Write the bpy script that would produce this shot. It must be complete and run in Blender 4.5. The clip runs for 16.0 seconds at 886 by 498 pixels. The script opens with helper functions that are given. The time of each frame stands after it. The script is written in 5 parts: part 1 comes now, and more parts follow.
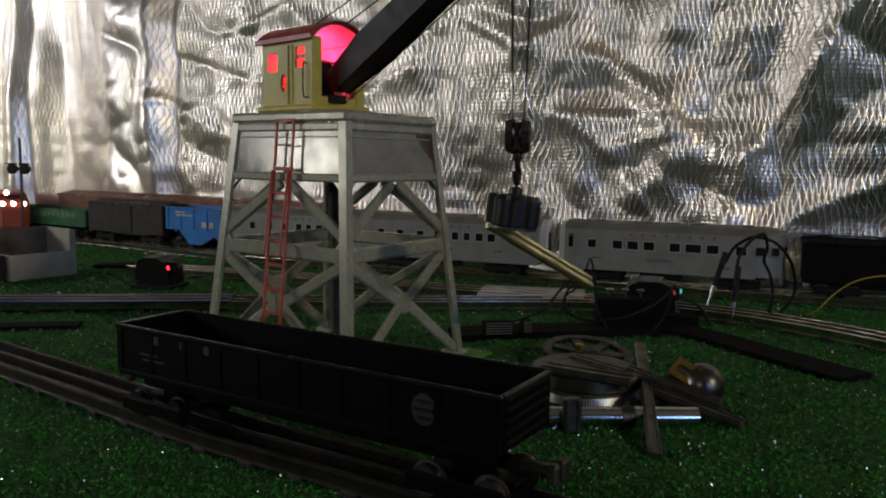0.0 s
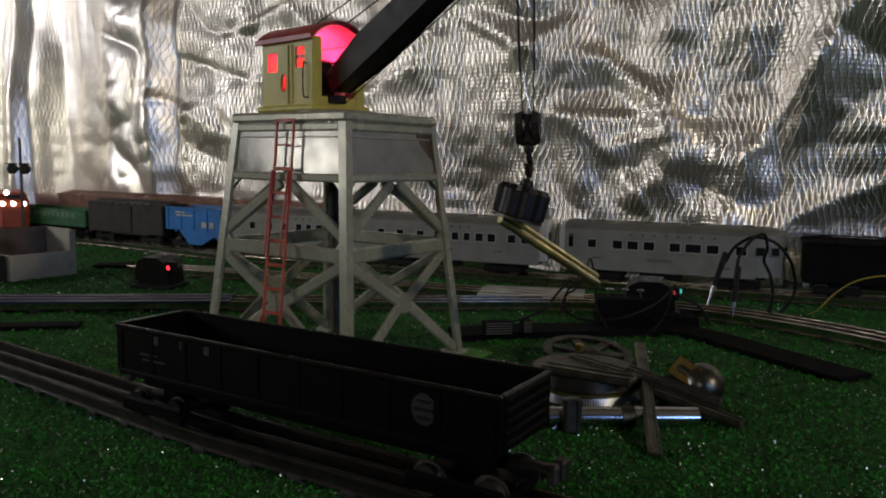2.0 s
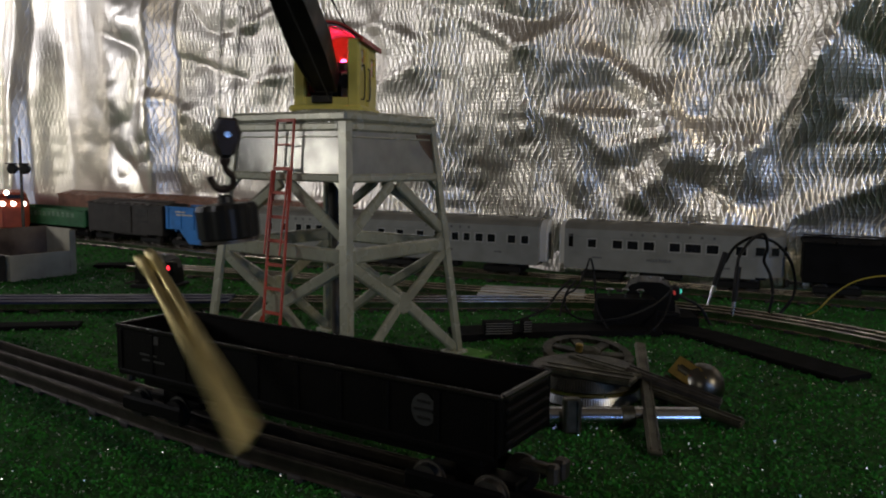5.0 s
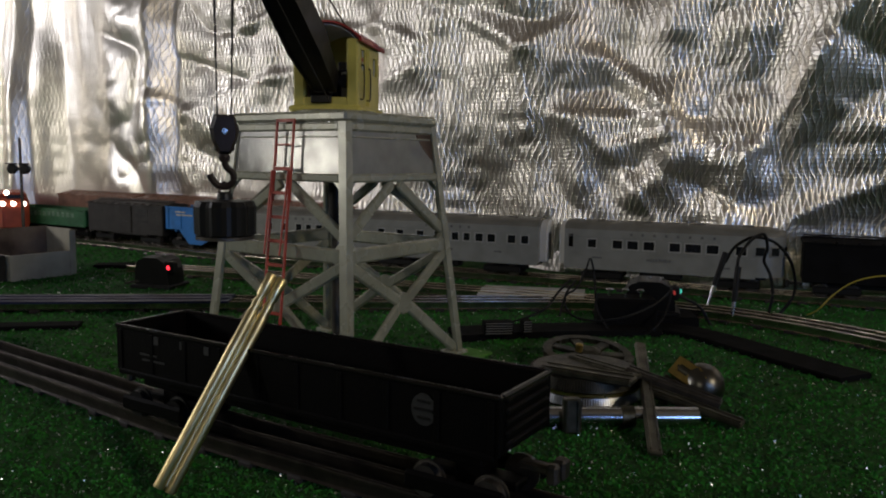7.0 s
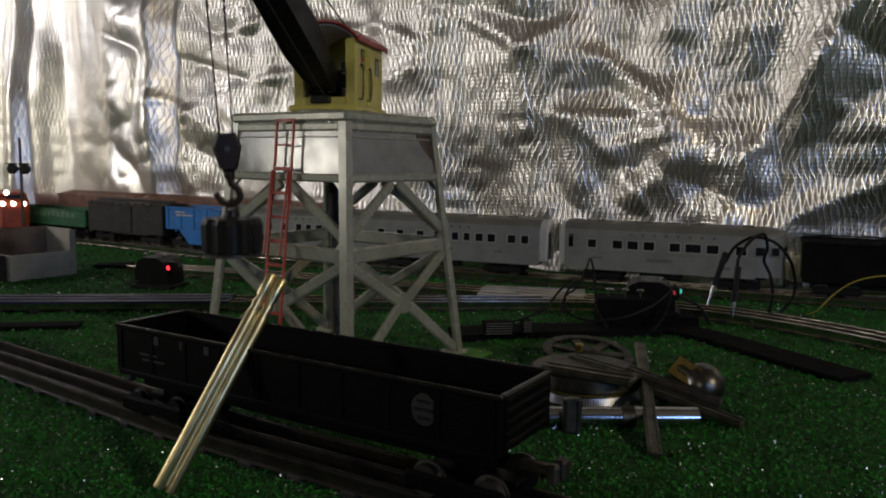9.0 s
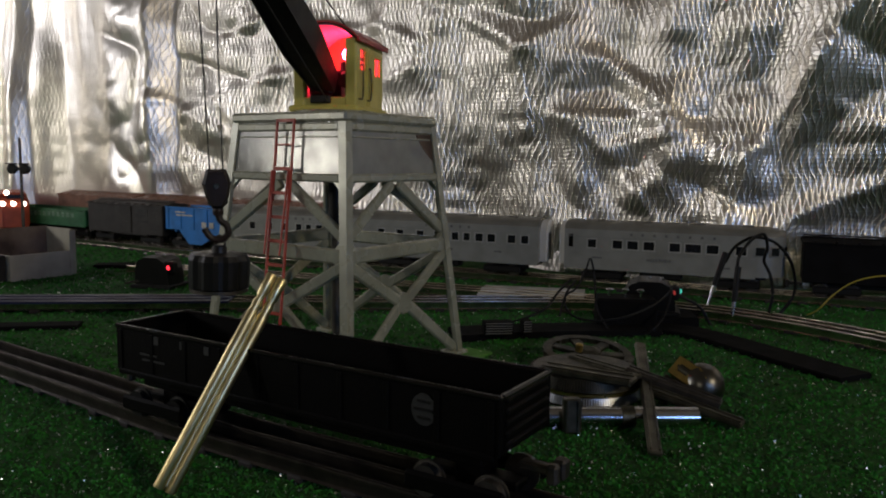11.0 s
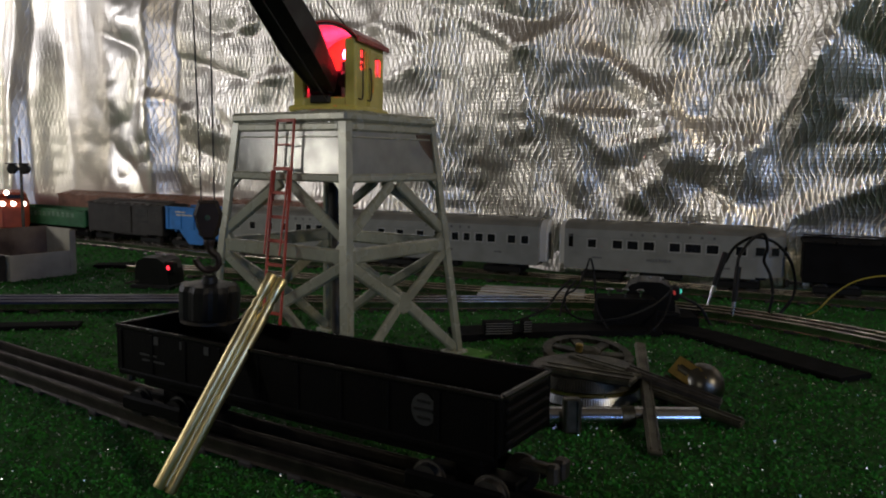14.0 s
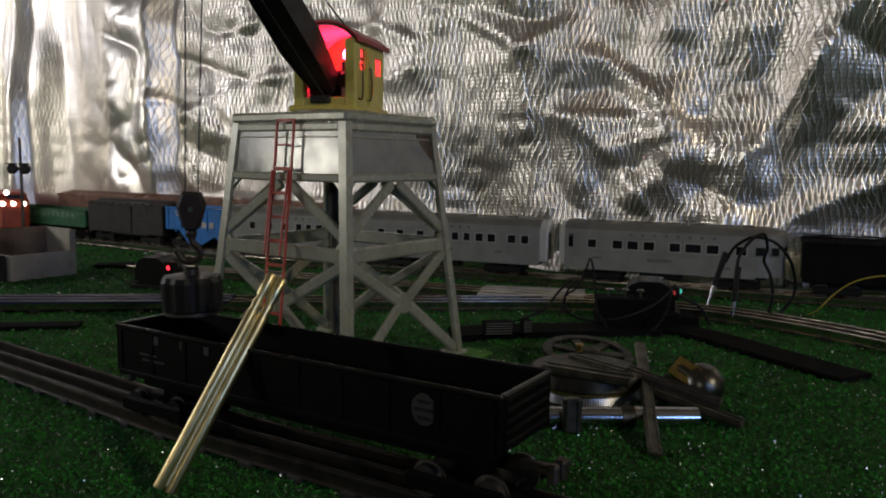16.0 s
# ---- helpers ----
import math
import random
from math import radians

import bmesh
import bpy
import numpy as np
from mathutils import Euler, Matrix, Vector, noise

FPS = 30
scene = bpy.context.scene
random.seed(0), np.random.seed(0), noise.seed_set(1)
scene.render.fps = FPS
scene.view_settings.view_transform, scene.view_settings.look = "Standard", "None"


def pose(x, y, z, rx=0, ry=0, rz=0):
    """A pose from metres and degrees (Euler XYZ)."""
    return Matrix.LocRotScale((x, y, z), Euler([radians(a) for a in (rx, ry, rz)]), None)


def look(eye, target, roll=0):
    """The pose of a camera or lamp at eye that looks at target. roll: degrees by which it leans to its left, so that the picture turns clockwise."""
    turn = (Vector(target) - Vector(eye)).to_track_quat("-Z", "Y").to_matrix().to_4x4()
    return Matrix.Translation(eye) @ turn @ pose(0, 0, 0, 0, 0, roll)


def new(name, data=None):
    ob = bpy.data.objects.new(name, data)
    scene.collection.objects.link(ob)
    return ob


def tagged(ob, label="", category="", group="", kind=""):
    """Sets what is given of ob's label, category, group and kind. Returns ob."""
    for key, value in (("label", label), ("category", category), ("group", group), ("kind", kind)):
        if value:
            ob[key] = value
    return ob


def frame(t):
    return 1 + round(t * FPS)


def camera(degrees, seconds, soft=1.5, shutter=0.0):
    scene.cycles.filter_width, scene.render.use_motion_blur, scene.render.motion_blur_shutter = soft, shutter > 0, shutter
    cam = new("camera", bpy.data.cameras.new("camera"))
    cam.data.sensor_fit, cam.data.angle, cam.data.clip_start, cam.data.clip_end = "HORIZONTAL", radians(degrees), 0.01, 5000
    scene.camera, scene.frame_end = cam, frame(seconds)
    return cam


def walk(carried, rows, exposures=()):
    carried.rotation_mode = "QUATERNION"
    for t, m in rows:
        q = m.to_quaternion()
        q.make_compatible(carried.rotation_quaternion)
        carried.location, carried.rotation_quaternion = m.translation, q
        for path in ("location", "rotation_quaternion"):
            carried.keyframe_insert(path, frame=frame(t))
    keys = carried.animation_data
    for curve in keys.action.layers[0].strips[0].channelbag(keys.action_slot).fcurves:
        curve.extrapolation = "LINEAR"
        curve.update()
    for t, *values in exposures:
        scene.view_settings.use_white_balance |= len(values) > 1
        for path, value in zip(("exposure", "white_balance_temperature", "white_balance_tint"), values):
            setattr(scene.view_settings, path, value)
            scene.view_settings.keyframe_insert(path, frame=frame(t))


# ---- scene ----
# A toy railway on a turf-covered layout board in a dim room; metres at the toys' true size.
cam = camera(59.0, 16.0, soft=2.0, shutter=2.0)
CAM = pose(0, 0, 0.1598, 90 - 6.565, 0, 0) @ pose(0, 0, 0, 0, 0, 0.775)
walk(cam, [(0, CAM), (16, CAM)], [(0, 0.0), (16, 0.0)])

# ---- world and lamps ----
world = bpy.data.worlds.new("room_dusk")
scene.world = world
world.use_nodes = True
world.node_tree.nodes["Background"].inputs[0].default_value = (0.5, 0.5, 0.48, 1)
world.node_tree.nodes["Background"].inputs[1].default_value = 0.012


def area_lamp(name, eye, target, w, h, power, colour):
    d = bpy.data.lights.new(name, "AREA")
    d.shape, d.size, d.size_y, d.energy, d.color = "RECTANGLE", w, h, power, colour
    ob = new(name, d)
    ob.matrix_world = look(eye, target)
    return ob


area_lamp("window_light_left", (-2.34, 0.87, 0.80), (0, 0.87, 0.80), 1.22, 0.60, 9.3, (0.94, 0.93, 1.0))
area_lamp("window_light_right", (1.60, -2.28, 0.62), (1.60, 1, 0.62), 1.15, 0.80, 14.5, (0.28, 0.48, 1.0))
# Added fill with no known source; it brightens the foil's right part.
area_lamp("corner_fill_light", (-1.62, -2.28, 0.95), (-1.62, 1, 0.95), 1.0, 0.75, 3.7, (1.0, 0.92, 0.76))
area_lamp("desk_lamp_light", (-2.02, 0.20, 0.43), (-0.1, 0.6, 0.16), 0.065, 0.065, 3.2, (1.0, 0.95, 0.82))
area_lamp("reading_lamp_light", (1.60, -1.05, 1.02), (0, 0.7, 0.1), 0.16, 0.16, 10.3, (1.0, 0.84, 0.58))

# ---- materials ----


def mat(name, base, rough=0.5, metal=0.0, var=0.25, scale=60.0, bump=0.15, fine=600.0, second=None, island=False, spec=0.5):
    """A surface with two scales of variation in colour and roughness and a fine relief."""
    m = bpy.data.materials.new(name)
    m.use_nodes = True
    nt = m.node_tree
    N, L = nt.nodes, nt.links
    b = N["Principled BSDF"]
    tc = N.new("ShaderNodeTexCoord")
    n1 = N.new("ShaderNodeTexNoise")
    n1.inputs["Scale"].default_value, n1.inputs["Detail"].default_value = scale, 6
    n2 = N.new("ShaderNodeTexNoise")
    n2.inputs["Scale"].default_value, n2.inputs["Detail"].default_value = fine, 3
    L.new(tc.outputs["Object"], n1.inputs["Vector"])
    L.new(tc.outputs["Object"], n2.inputs["Vector"])
    mix = N.new("ShaderNodeMix")
    mix.data_type = "RGBA"
    sec = second or tuple(c * (1 - var) for c in base)
    mix.inputs["A"].default_value = (*[min(1, c * (1 + var * 0.4)) for c in base], 1)
    mix.inputs["B"].default_value = (*sec, 1)
    ramp = N.new("ShaderNodeMapRange")
    ramp.inputs["From Min"].default_value, ramp.inputs["From Max"].default_value = 0.35, 0.68
    L.new(n1.outputs["Fac"], ramp.inputs["Value"])
    fac = ramp.outputs["Result"]
    if island:
        g = N.new("ShaderNodeNewGeometry")
        mi = N.new("ShaderNodeMath")
        mi.operation = "MULTIPLY_ADD"
        mi.inputs[1].default_value = 0.7
        L.new(g.outputs["Random Per Island"], mi.inputs[0])
        mm = N.new("ShaderNodeMath")
        mm.operation = "MULTIPLY"
        mm.inputs[1].default_value = 0.4
        L.new(fac, mm.inputs[0])
        L.new(mm.outputs[0], mi.inputs[2])
        fac = mi.outputs[0]
    L.new(fac, mix.inputs["Factor"])
    L.new(mix.outputs["Result"], b.inputs["Base Color"])
    rr = N.new("ShaderNodeMapRange")
    rr.inputs["To Min"].default_value, rr.inputs["To Max"].default_value = max(0.02, rough - 0.12), min(1, rough + 0.15)
    L.new(n1.outputs["Fac"], rr.inputs["Value"])
    L.new(rr.outputs["Result"], b.inputs["Roughness"])
    b.inputs["Metallic"].default_value = metal
    b.inputs["Specular IOR Level"].default_value = spec
    if bump:
        bp = N.new("ShaderNodeBump")
        bp.inputs["Strength"].default_value, bp.inputs["Distance"].default_value = bump, 0.001
        L.new(n2.outputs["Fac"], bp.inputs["Height"])
        L.new(bp.outputs["Normal"], b.inputs["Normal"])
    return m


def glow(name, colour, strength):
    m = bpy.data.materials.new(name)
    m.use_nodes = True
    b = m.node_tree.nodes["Principled BSDF"]
    b.inputs["Base Color"].default_value = (*colour, 1)
    b.inputs["Emission Color"].default_value = (*colour, 1)
    b.inputs["Emission Strength"].default_value = strength
    return m


def foil_material(name, tint):
    """Scrim-reinforced aluminium foil: long zigzag strands and close cross threads pressed into a metal film."""
    m = mat(name, tint, 0.35, 1.0, 0.15, 9, 0.0)
    nt = m.node_tree
    N, L = nt.nodes, nt.links
    b = N["Principled BSDF"]
    tc = N.new("ShaderNodeTexCoord")
    sx = N.new("ShaderNodeSeparateXYZ")
    L.new(tc.outputs["Object"], sx.inputs[0])

    def op(kind, a, c, d=None):
        n = N.new("ShaderNodeMath")
        n.operation = kind
        for i, v in enumerate((a, c, d)):
            if v is None:
                continue
            if isinstance(v, (int, float)):
                n.inputs[i].default_value = v
            else:
                L.new(v, n.inputs[i])
        return n.outputs[0]
    nz = N.new("ShaderNodeTexNoise")
    nz.inputs["Scale"].default_value = 14
    L.new(tc.outputs["Object"], nz.inputs["Vector"])
    warp = op("MULTIPLY", nz.outputs["Fac"], 0.030)
    wx = op("ADD", op("MULTIPLY_ADD", sx.outputs[1], 0.25, sx.outputs[0]), warp)
    rise = op("MULTIPLY", sx.outputs[2], 0.24)
    a = op("PINGPONG", op("DIVIDE", op("ADD", wx, rise), 0.0041), 1.0)
    c = op("PINGPONG", op("DIVIDE", op("SUBTRACT", wx, rise), 0.0041), 1.0)
    strands = op("MAXIMUM", op("POWER", a, 5.0), op("POWER", c, 5.0))
    pillow = op("MULTIPLY", op("MULTIPLY", a, c), 0.55)
    threads = op("PINGPONG", op("DIVIDE", op("ADD", sx.outputs[2], op("MULTIPLY", warp, 0.45)), 0.0026), 1.0)
    cross = op("POWER", threads, 3.0)
    big = N.new("ShaderNodeTexNoise")
    big.inputs["Scale"].default_value, big.inputs["Detail"].default_value = 60, 5
    L.new(tc.outputs["Object"], big.inputs["Vector"])
    h = op("MULTIPLY_ADD", strands, 0.95, pillow)
    h = op("MULTIPLY_ADD", op("MULTIPLY", cross, big.outputs["Fac"]), 0.50, h)
    h = op("MULTIPLY_ADD", big.outputs["Fac"], 1.6, h)
    plain = N.new("ShaderNodeMapRange")
    plain.inputs["From Min"].default_value, plain.inputs["From Max"].default_value = -0.99, -0.968
    plain.inputs["To Min"].default_value, plain.inputs["To Max"].default_value = 0.30, 1.0
    L.new(sx.outputs[0], plain.inputs["Value"])
    h = op("MULTIPLY", h, plain.outputs["Result"])
    bp = N.new("ShaderNodeBump")
    bp.inputs["Strength"].default_value, bp.inputs["Distance"].default_value = 0.56, 0.0012
    L.new(h, bp.inputs["Height"])
    L.new(bp.outputs["Normal"], b.inputs["Normal"])
    return m


FOIL = foil_material("scrim_foil", (0.90, 0.848, 0.764))
TURF = mat("turf_base", (0.016, 0.090, 0.010), 0.9, 0, 0.5, 45, 1.0, 900)
CRUMB = mat("turf_crumbs", (0.021, 0.21, 0.014), 0.75, 0, 0.85, 30, 0.0, island=True)
GLITTER = mat("glass_flake", (0.85, 0.87, 0.80), 0.30, 0.9, 0.1, 60, 0)
# The warm light on legs and deck is put into this olive base.
GREY = mat("grey_moulded_plastic", (0.32, 0.32, 0.24), 0.26, 0.1, 0.25, 45, 0.035, 900, spec=0.9)
# Same plastic as GREY; darker base offsets how brightly the panels catch the lamp.
PANELGREY = mat("darker_rough_cast_panel", (0.195, 0.195, 0.17), 0.13, 0.0, 0.25, 70, 0.06, 900, spec=0.5)
BROWNWEDGE = mat("brown_panel_wedge", (0.075, 0.045, 0.03), 0.5, 0, 0.4, 80, 0.2)
# White plastic added inside the cab so the red lamp's light shows.
LINING = mat("white_light_catcher", (0.75, 0.74, 0.72), 0.5, 0, 0.1, 60, 0.05)
YELLOW = mat("yellow_plastic", (0.58, 0.50, 0.11), 0.4, 0, 0.16, 60, 0.1)
REDROOF = mat("red_plastic_roof", (0.36, 0.028, 0.024), 0.34, 0, 0.3, 60, 0.12)
REDLADDER = mat("red_plastic_ladder", (0.42, 0.055, 0.03), 0.45, 0, 0.3, 120, 0.12)
BLACK = mat("black_plastic", (0.007, 0.0066, 0.007), 0.40, 0, 0.4, 60, 0.15, spec=0.35)
HOOKIRON = mat("brown_black_hook_plastic", (0.024, 0.015, 0.012), 0.45, 0, 0.4, 90, 0.15, spec=0.25)
MATTEBLACK = mat("matte_black_rubber", (0.004, 0.004, 0.0045), 0.8, 0, 0.4, 60, 0.2, spec=0.12)
BOOM = mat("black_boom_plastic", (0.010, 0.0088, 0.008), 0.42, 0, 0.4, 70, 0.15, spec=0.16)
CARBLACK = mat("worn_black_car_body", (0.0027, 0.0024, 0.0024), 0.5, 0, 0.5, 40, 0.2, spec=0.07)
# Edge glint put into a lighter, glossier copy of CARBLACK.
TOPRAIL = mat("glinting_black_edge", (0.008, 0.007, 0.006), 0.22, 0, 0.5, 50, 0.1, spec=0.30)
DARKIRON = mat("dark_iron", (0.10, 0.09, 0.08), 0.42, 0.8, 0.4, 120, 0.2)
RUSTDARK = mat("oily_dark_iron", (0.066, 0.062, 0.046), 0.42, 0.8, 0.5, 110, 0.25)
RUST = mat("aged_steel_bar", (0.105, 0.10, 0.074), 0.38, 0.85, 0.5, 90, 0.25)
RAIL = mat("tinplate_rail", (0.62, 0.57, 0.48), 0.20, 1.0, 0.45, 70, 0.1)
RAILRUST = mat("tarnished_rail", (0.06, 0.05, 0.04), 0.38, 0.7, 0.5, 60, 0.25)
TIE = mat("dark_pressed_tie", (0.016, 0.013, 0.012), 0.7, 0.1, 0.5, 70, 0.2)
STEEL = mat("bright_steel", (0.72, 0.74, 0.76), 0.14, 1.0, 0.2, 60, 0.05)
GEARSTEEL = mat("cut_gear_steel", (0.72, 0.74, 0.76), 0.34, 1.0, 0.3, 200, 0.1)
BRASSY = mat("yellowed_polished_tube", (0.84, 0.72, 0.38), 0.34, 1.0, 0.35, 50, 0.06)
BRASS = mat("brass", (0.64, 0.48, 0.16), 0.3, 1.0, 0.35, 120, 0.15)
SILVER = mat("silver_painted_plastic", (0.245, 0.25, 0.235), 0.36, 0.2, 0.18, 40, 0.08)
SILVERROOF = mat("dull_silver_roof", (0.15, 0.145, 0.125), 0.5, 0.1, 0.25, 40, 0.1)
# Paler copy of SILVER: light caught by the raised frames is in the colour.
FRAMELIT = mat("lit_silver_window_frame", (0.40, 0.40, 0.38), 0.32, 0.2, 0.15, 60, 0.05)
WINDOW = mat("dark_window_strip", (0.012, 0.013, 0.016), 0.15, 0, 0.3, 30, 0)
BLUE = mat("blue_hopper_plastic", (0.018, 0.20, 0.62), 0.45, 0, 0.22, 50, 0.12)
GREEN = mat("green_gondola_plastic", (0.02, 0.12, 0.045), 0.5, 0, 0.3, 50, 0.12)
BROWN = mat("dark_brown_boxcar", (0.022, 0.018, 0.016), 0.6, 0, 0.35, 50, 0.15)
TUSCAN = mat("tuscan_boxcar", (0.22, 0.10, 0.06), 0.55, 0, 0.3, 50, 0.12)
ENGINE = mat("orange_red_engine", (0.42, 0.07, 0.03), 0.45, 0, 0.25, 50, 0.1)
LETTER = mat("pale_lettering", (0.55, 0.55, 0.5), 0.6, 0, 0.35, 200, 0)
DIMLETTER = mat("worn_grey_lettering", (0.017, 0.017, 0.0165), 0.6, 0, 0.5, 200, 0)
FADED = mat("faded_green_white_lettering", (0.12, 0.22, 0.14), 0.6, 0, 0.6, 260, 0)
SMUDGE = mat("faded_dark_lettering", (0.12, 0.12, 0.12), 0.6, 0, 0.4, 200, 0)
# Rust stains plus the crate's inner shade, both in the one dark colour.
SHADEDSTAIN = mat("shaded_rust_stained_card", (0.17, 0.13, 0.10), 0.75, 0, 0.5, 25, 0.15, second=(0.05, 0.032, 0.024))
CREAM = mat("cream_card", (0.42, 0.39, 0.31), 0.7, 0, 0.18, 40, 0.15)
CABLE = mat("black_rubber_wire", (0.005, 0.005, 0.0055), 0.5, 0, 0.3, 100, 0.1, spec=0.22)
CORD = mat("waxed_crane_cord", (0.02, 0.018, 0.016), 0.7, 0, 0.3, 300, 0.2)
YELLOWWIRE = mat("yellow_wire", (0.42, 0.34, 0.04), 0.45, 0, 0.2, 100, 0.1)
GREENPAD = mat("bright_green_pad", (0.10, 0.30, 0.05), 0.8, 0, 0.35, 150, 0.4)
PLASTER = mat("dim_room_wall", (0.15, 0.125, 0.10), 0.9, 0, 0.2, 3, 0.2, 80)
CEIL = mat("dim_ceiling", (0.24, 0.19, 0.145), 0.9, 0, 0.15, 3, 0.2, 80)
FRAMEPAINT = mat("white_window_paint", (0.7, 0.69, 0.66), 0.5, 0, 0.1, 8, 0.1)
REDLAMP = glow("red_lamp_glow", (1.0, 0.021, 0.078), 200.0)
HEADLIGHT = glow("headlight_glow", (1.0, 0.86, 0.72), 6.0)
REDLENS = glow("red_lens_glow", (1.0, 0.03, 0.05), 3.0)
GREENLENS = glow("green_lens_glow", (0.10, 0.75, 0.55), 0.5)
DULLRED = glow("dull_red_lens", (0.6, 0.06, 0.05), 0.25)

# ---- building helpers ----


def part(name, bm, material, parent, label="", smooth=False):
    me = bpy.data.meshes.new(name)
    bmesh.ops.recalc_face_normals(bm, faces=bm.faces)
    bm.to_mesh(me)
    bm.free()
    me.materials.append(material)
    if smooth:
        for p in me.polygons:
            p.use_smooth = True
        me.set_sharp_from_angle(angle=radians(40))
    ob = new(name, me)
    if parent is not None:
        ob.parent = parent
    if label:
        tagged(ob, label)
    return ob


def thing(name, label, category, m=None, group="", kind=""):
    ob = new(name)
    ob.empty_display_size = 0.01
    if m is not None:
        ob.matrix_world = m
    return tagged(ob, label, category, group, kind)


def box(bm, c, s, bevel=0.0, m=None, taper=1.0):
    r = bmesh.ops.create_cube(bm, size=1)
    vs = r["verts"]
    for v in vs:
        k = taper if v.co.z > 0 else 1.0
        v.co = Vector((c[0] + v.co.x * s[0] * k, c[1] + v.co.y * s[1] * k, c[2] + v.co.z * s[2]))
    if bevel:
        es = list({e for v in vs for e in v.link_edges})
        out = bmesh.ops.bevel(bm, geom=es, offset=bevel, segments=1, affect="EDGES")
        vs = list({v for f in out["faces"] for v in f.verts} | {v for v in vs if v.is_valid})
    if m is not None:
        for v in vs:
            v.co = m @ v.co
    return vs


def B(c, s, bevel=0.0, m=None, taper=1.0):
    bm = bmesh.new()
    box(bm, c, s, bevel, m, taper)
    return bm


def basis(p0, p1, up=(0, 0, 1)):
    """A pose at p0 whose x runs to p1."""
    p0, p1 = Vector(p0), Vector(p1)
    x = (p1 - p0).normalized()
    y = Vector(up).cross(x)
    if y.length < 1e-5:
        y = Vector((0, 1, 0))
    y.normalize()
    z = x.cross(y)
    m = Matrix((x, y, z)).transposed().to_4x4()
    return Matrix.Translation(p0) @ m


def bar(bm, p0, p1, w, h, bevel=0.0, up=(0, 0, 1)):
    m = basis(p0, p1, up)
    n = (Vector(p1) - Vector(p0)).length
    return box(bm, (n / 2, 0, 0), (n, w, h), bevel, m)


def BAR(p0, p1, w, h, bevel=0.0, up=(0, 0, 1)):
    bm = bmesh.new()
    bar(bm, p0, p1, w, h, bevel, up)
    return bm


def lathe(bm, prof, seg=24, m=None, cap=True):
    """Turns (radius, height) rows about z."""
    rings = []
    for r, z in prof:
        ring = []
        for i in range(seg):
            a = 2 * math.pi * i / seg
            v = Vector((r * math.cos(a), r * math.sin(a), z))
            ring.append(bm.verts.new(m @ v if m is not None else v))
        rings.append(ring)
    for a, b in zip(rings, rings[1:]):
        for i in range(seg):
            bm.faces.new((a[i], a[(i + 1) % seg], b[(i + 1) % seg], b[i]))
    if cap:
        bm.faces.new(rings[0][::-1])
        bm.faces.new(rings[-1])
    return bm


def LATHE(prof, seg=24, m=None):
    return lathe(bmesh.new(), prof, seg, m)


def rod(bm, p0, p1, r, seg=10, r2=None):
    m = basis(p0, p1) @ pose(0, 0, 0, 0, 90, 0)
    n = (Vector(p1) - Vector(p0)).length
    return lathe(bm, [(r, 0), (r if r2 is None else r2, n)], seg, m)


def ROD(p0, p1, r, seg=10, r2=None):
    return rod(bmesh.new(), p0, p1, r, seg, r2)


def smooth_path(pts, n=8):
    """Catmull-Rom through the points."""
    P = [Vector(p) for p in pts]
    P = [2 * P[0] - P[1]] + P + [2 * P[-1] - P[-2]]
    out = []
    for i in range(1, len(P) - 2):
        a, b, c, d = P[i - 1:i + 3]
        for k in range(n):
            t = k / n
            out.append(0.5 * ((2 * b) + (c - a) * t + (2 * a - 5 * b + 4 * c - d) * t * t + (3 * b - a - 3 * c + d) * t ** 3))
    out.append(P[-2])
    return out


def sweep(bm, pts, prof, up=(0, 0, 1)):
    """Carries a closed profile (sideways, up) along points."""
    rings = []
    for i, p in enumerate(pts):
        a, b = pts[max(0, i - 1)], pts[min(len(pts) - 1, i + 1)]
        m = basis(Vector((0, 0, 0)), Vector(b) - Vector(a), up)
        rings.append([bm.verts.new(Vector(p) + m @ Vector((0, y, z))) for y, z in prof])
    k = len(prof)
    for a, b in zip(rings, rings[1:]):
        for i in range(k):
            bm.faces.new((a[i], a[(i + 1) % k], b[(i + 1) % k], b[i]))
    bm.faces.new(rings[0][::-1])
    bm.faces.new(rings[-1])
    return bm


def circle(r, k=8):
    return [(r * math.cos(2 * math.pi * i / k), r * math.sin(2 * math.pi * i / k)) for i in range(k)]


def WIRE(pts, r, n=8, k=8):
    return sweep(bmesh.new(), smooth_path(pts, n), circle(r, k))


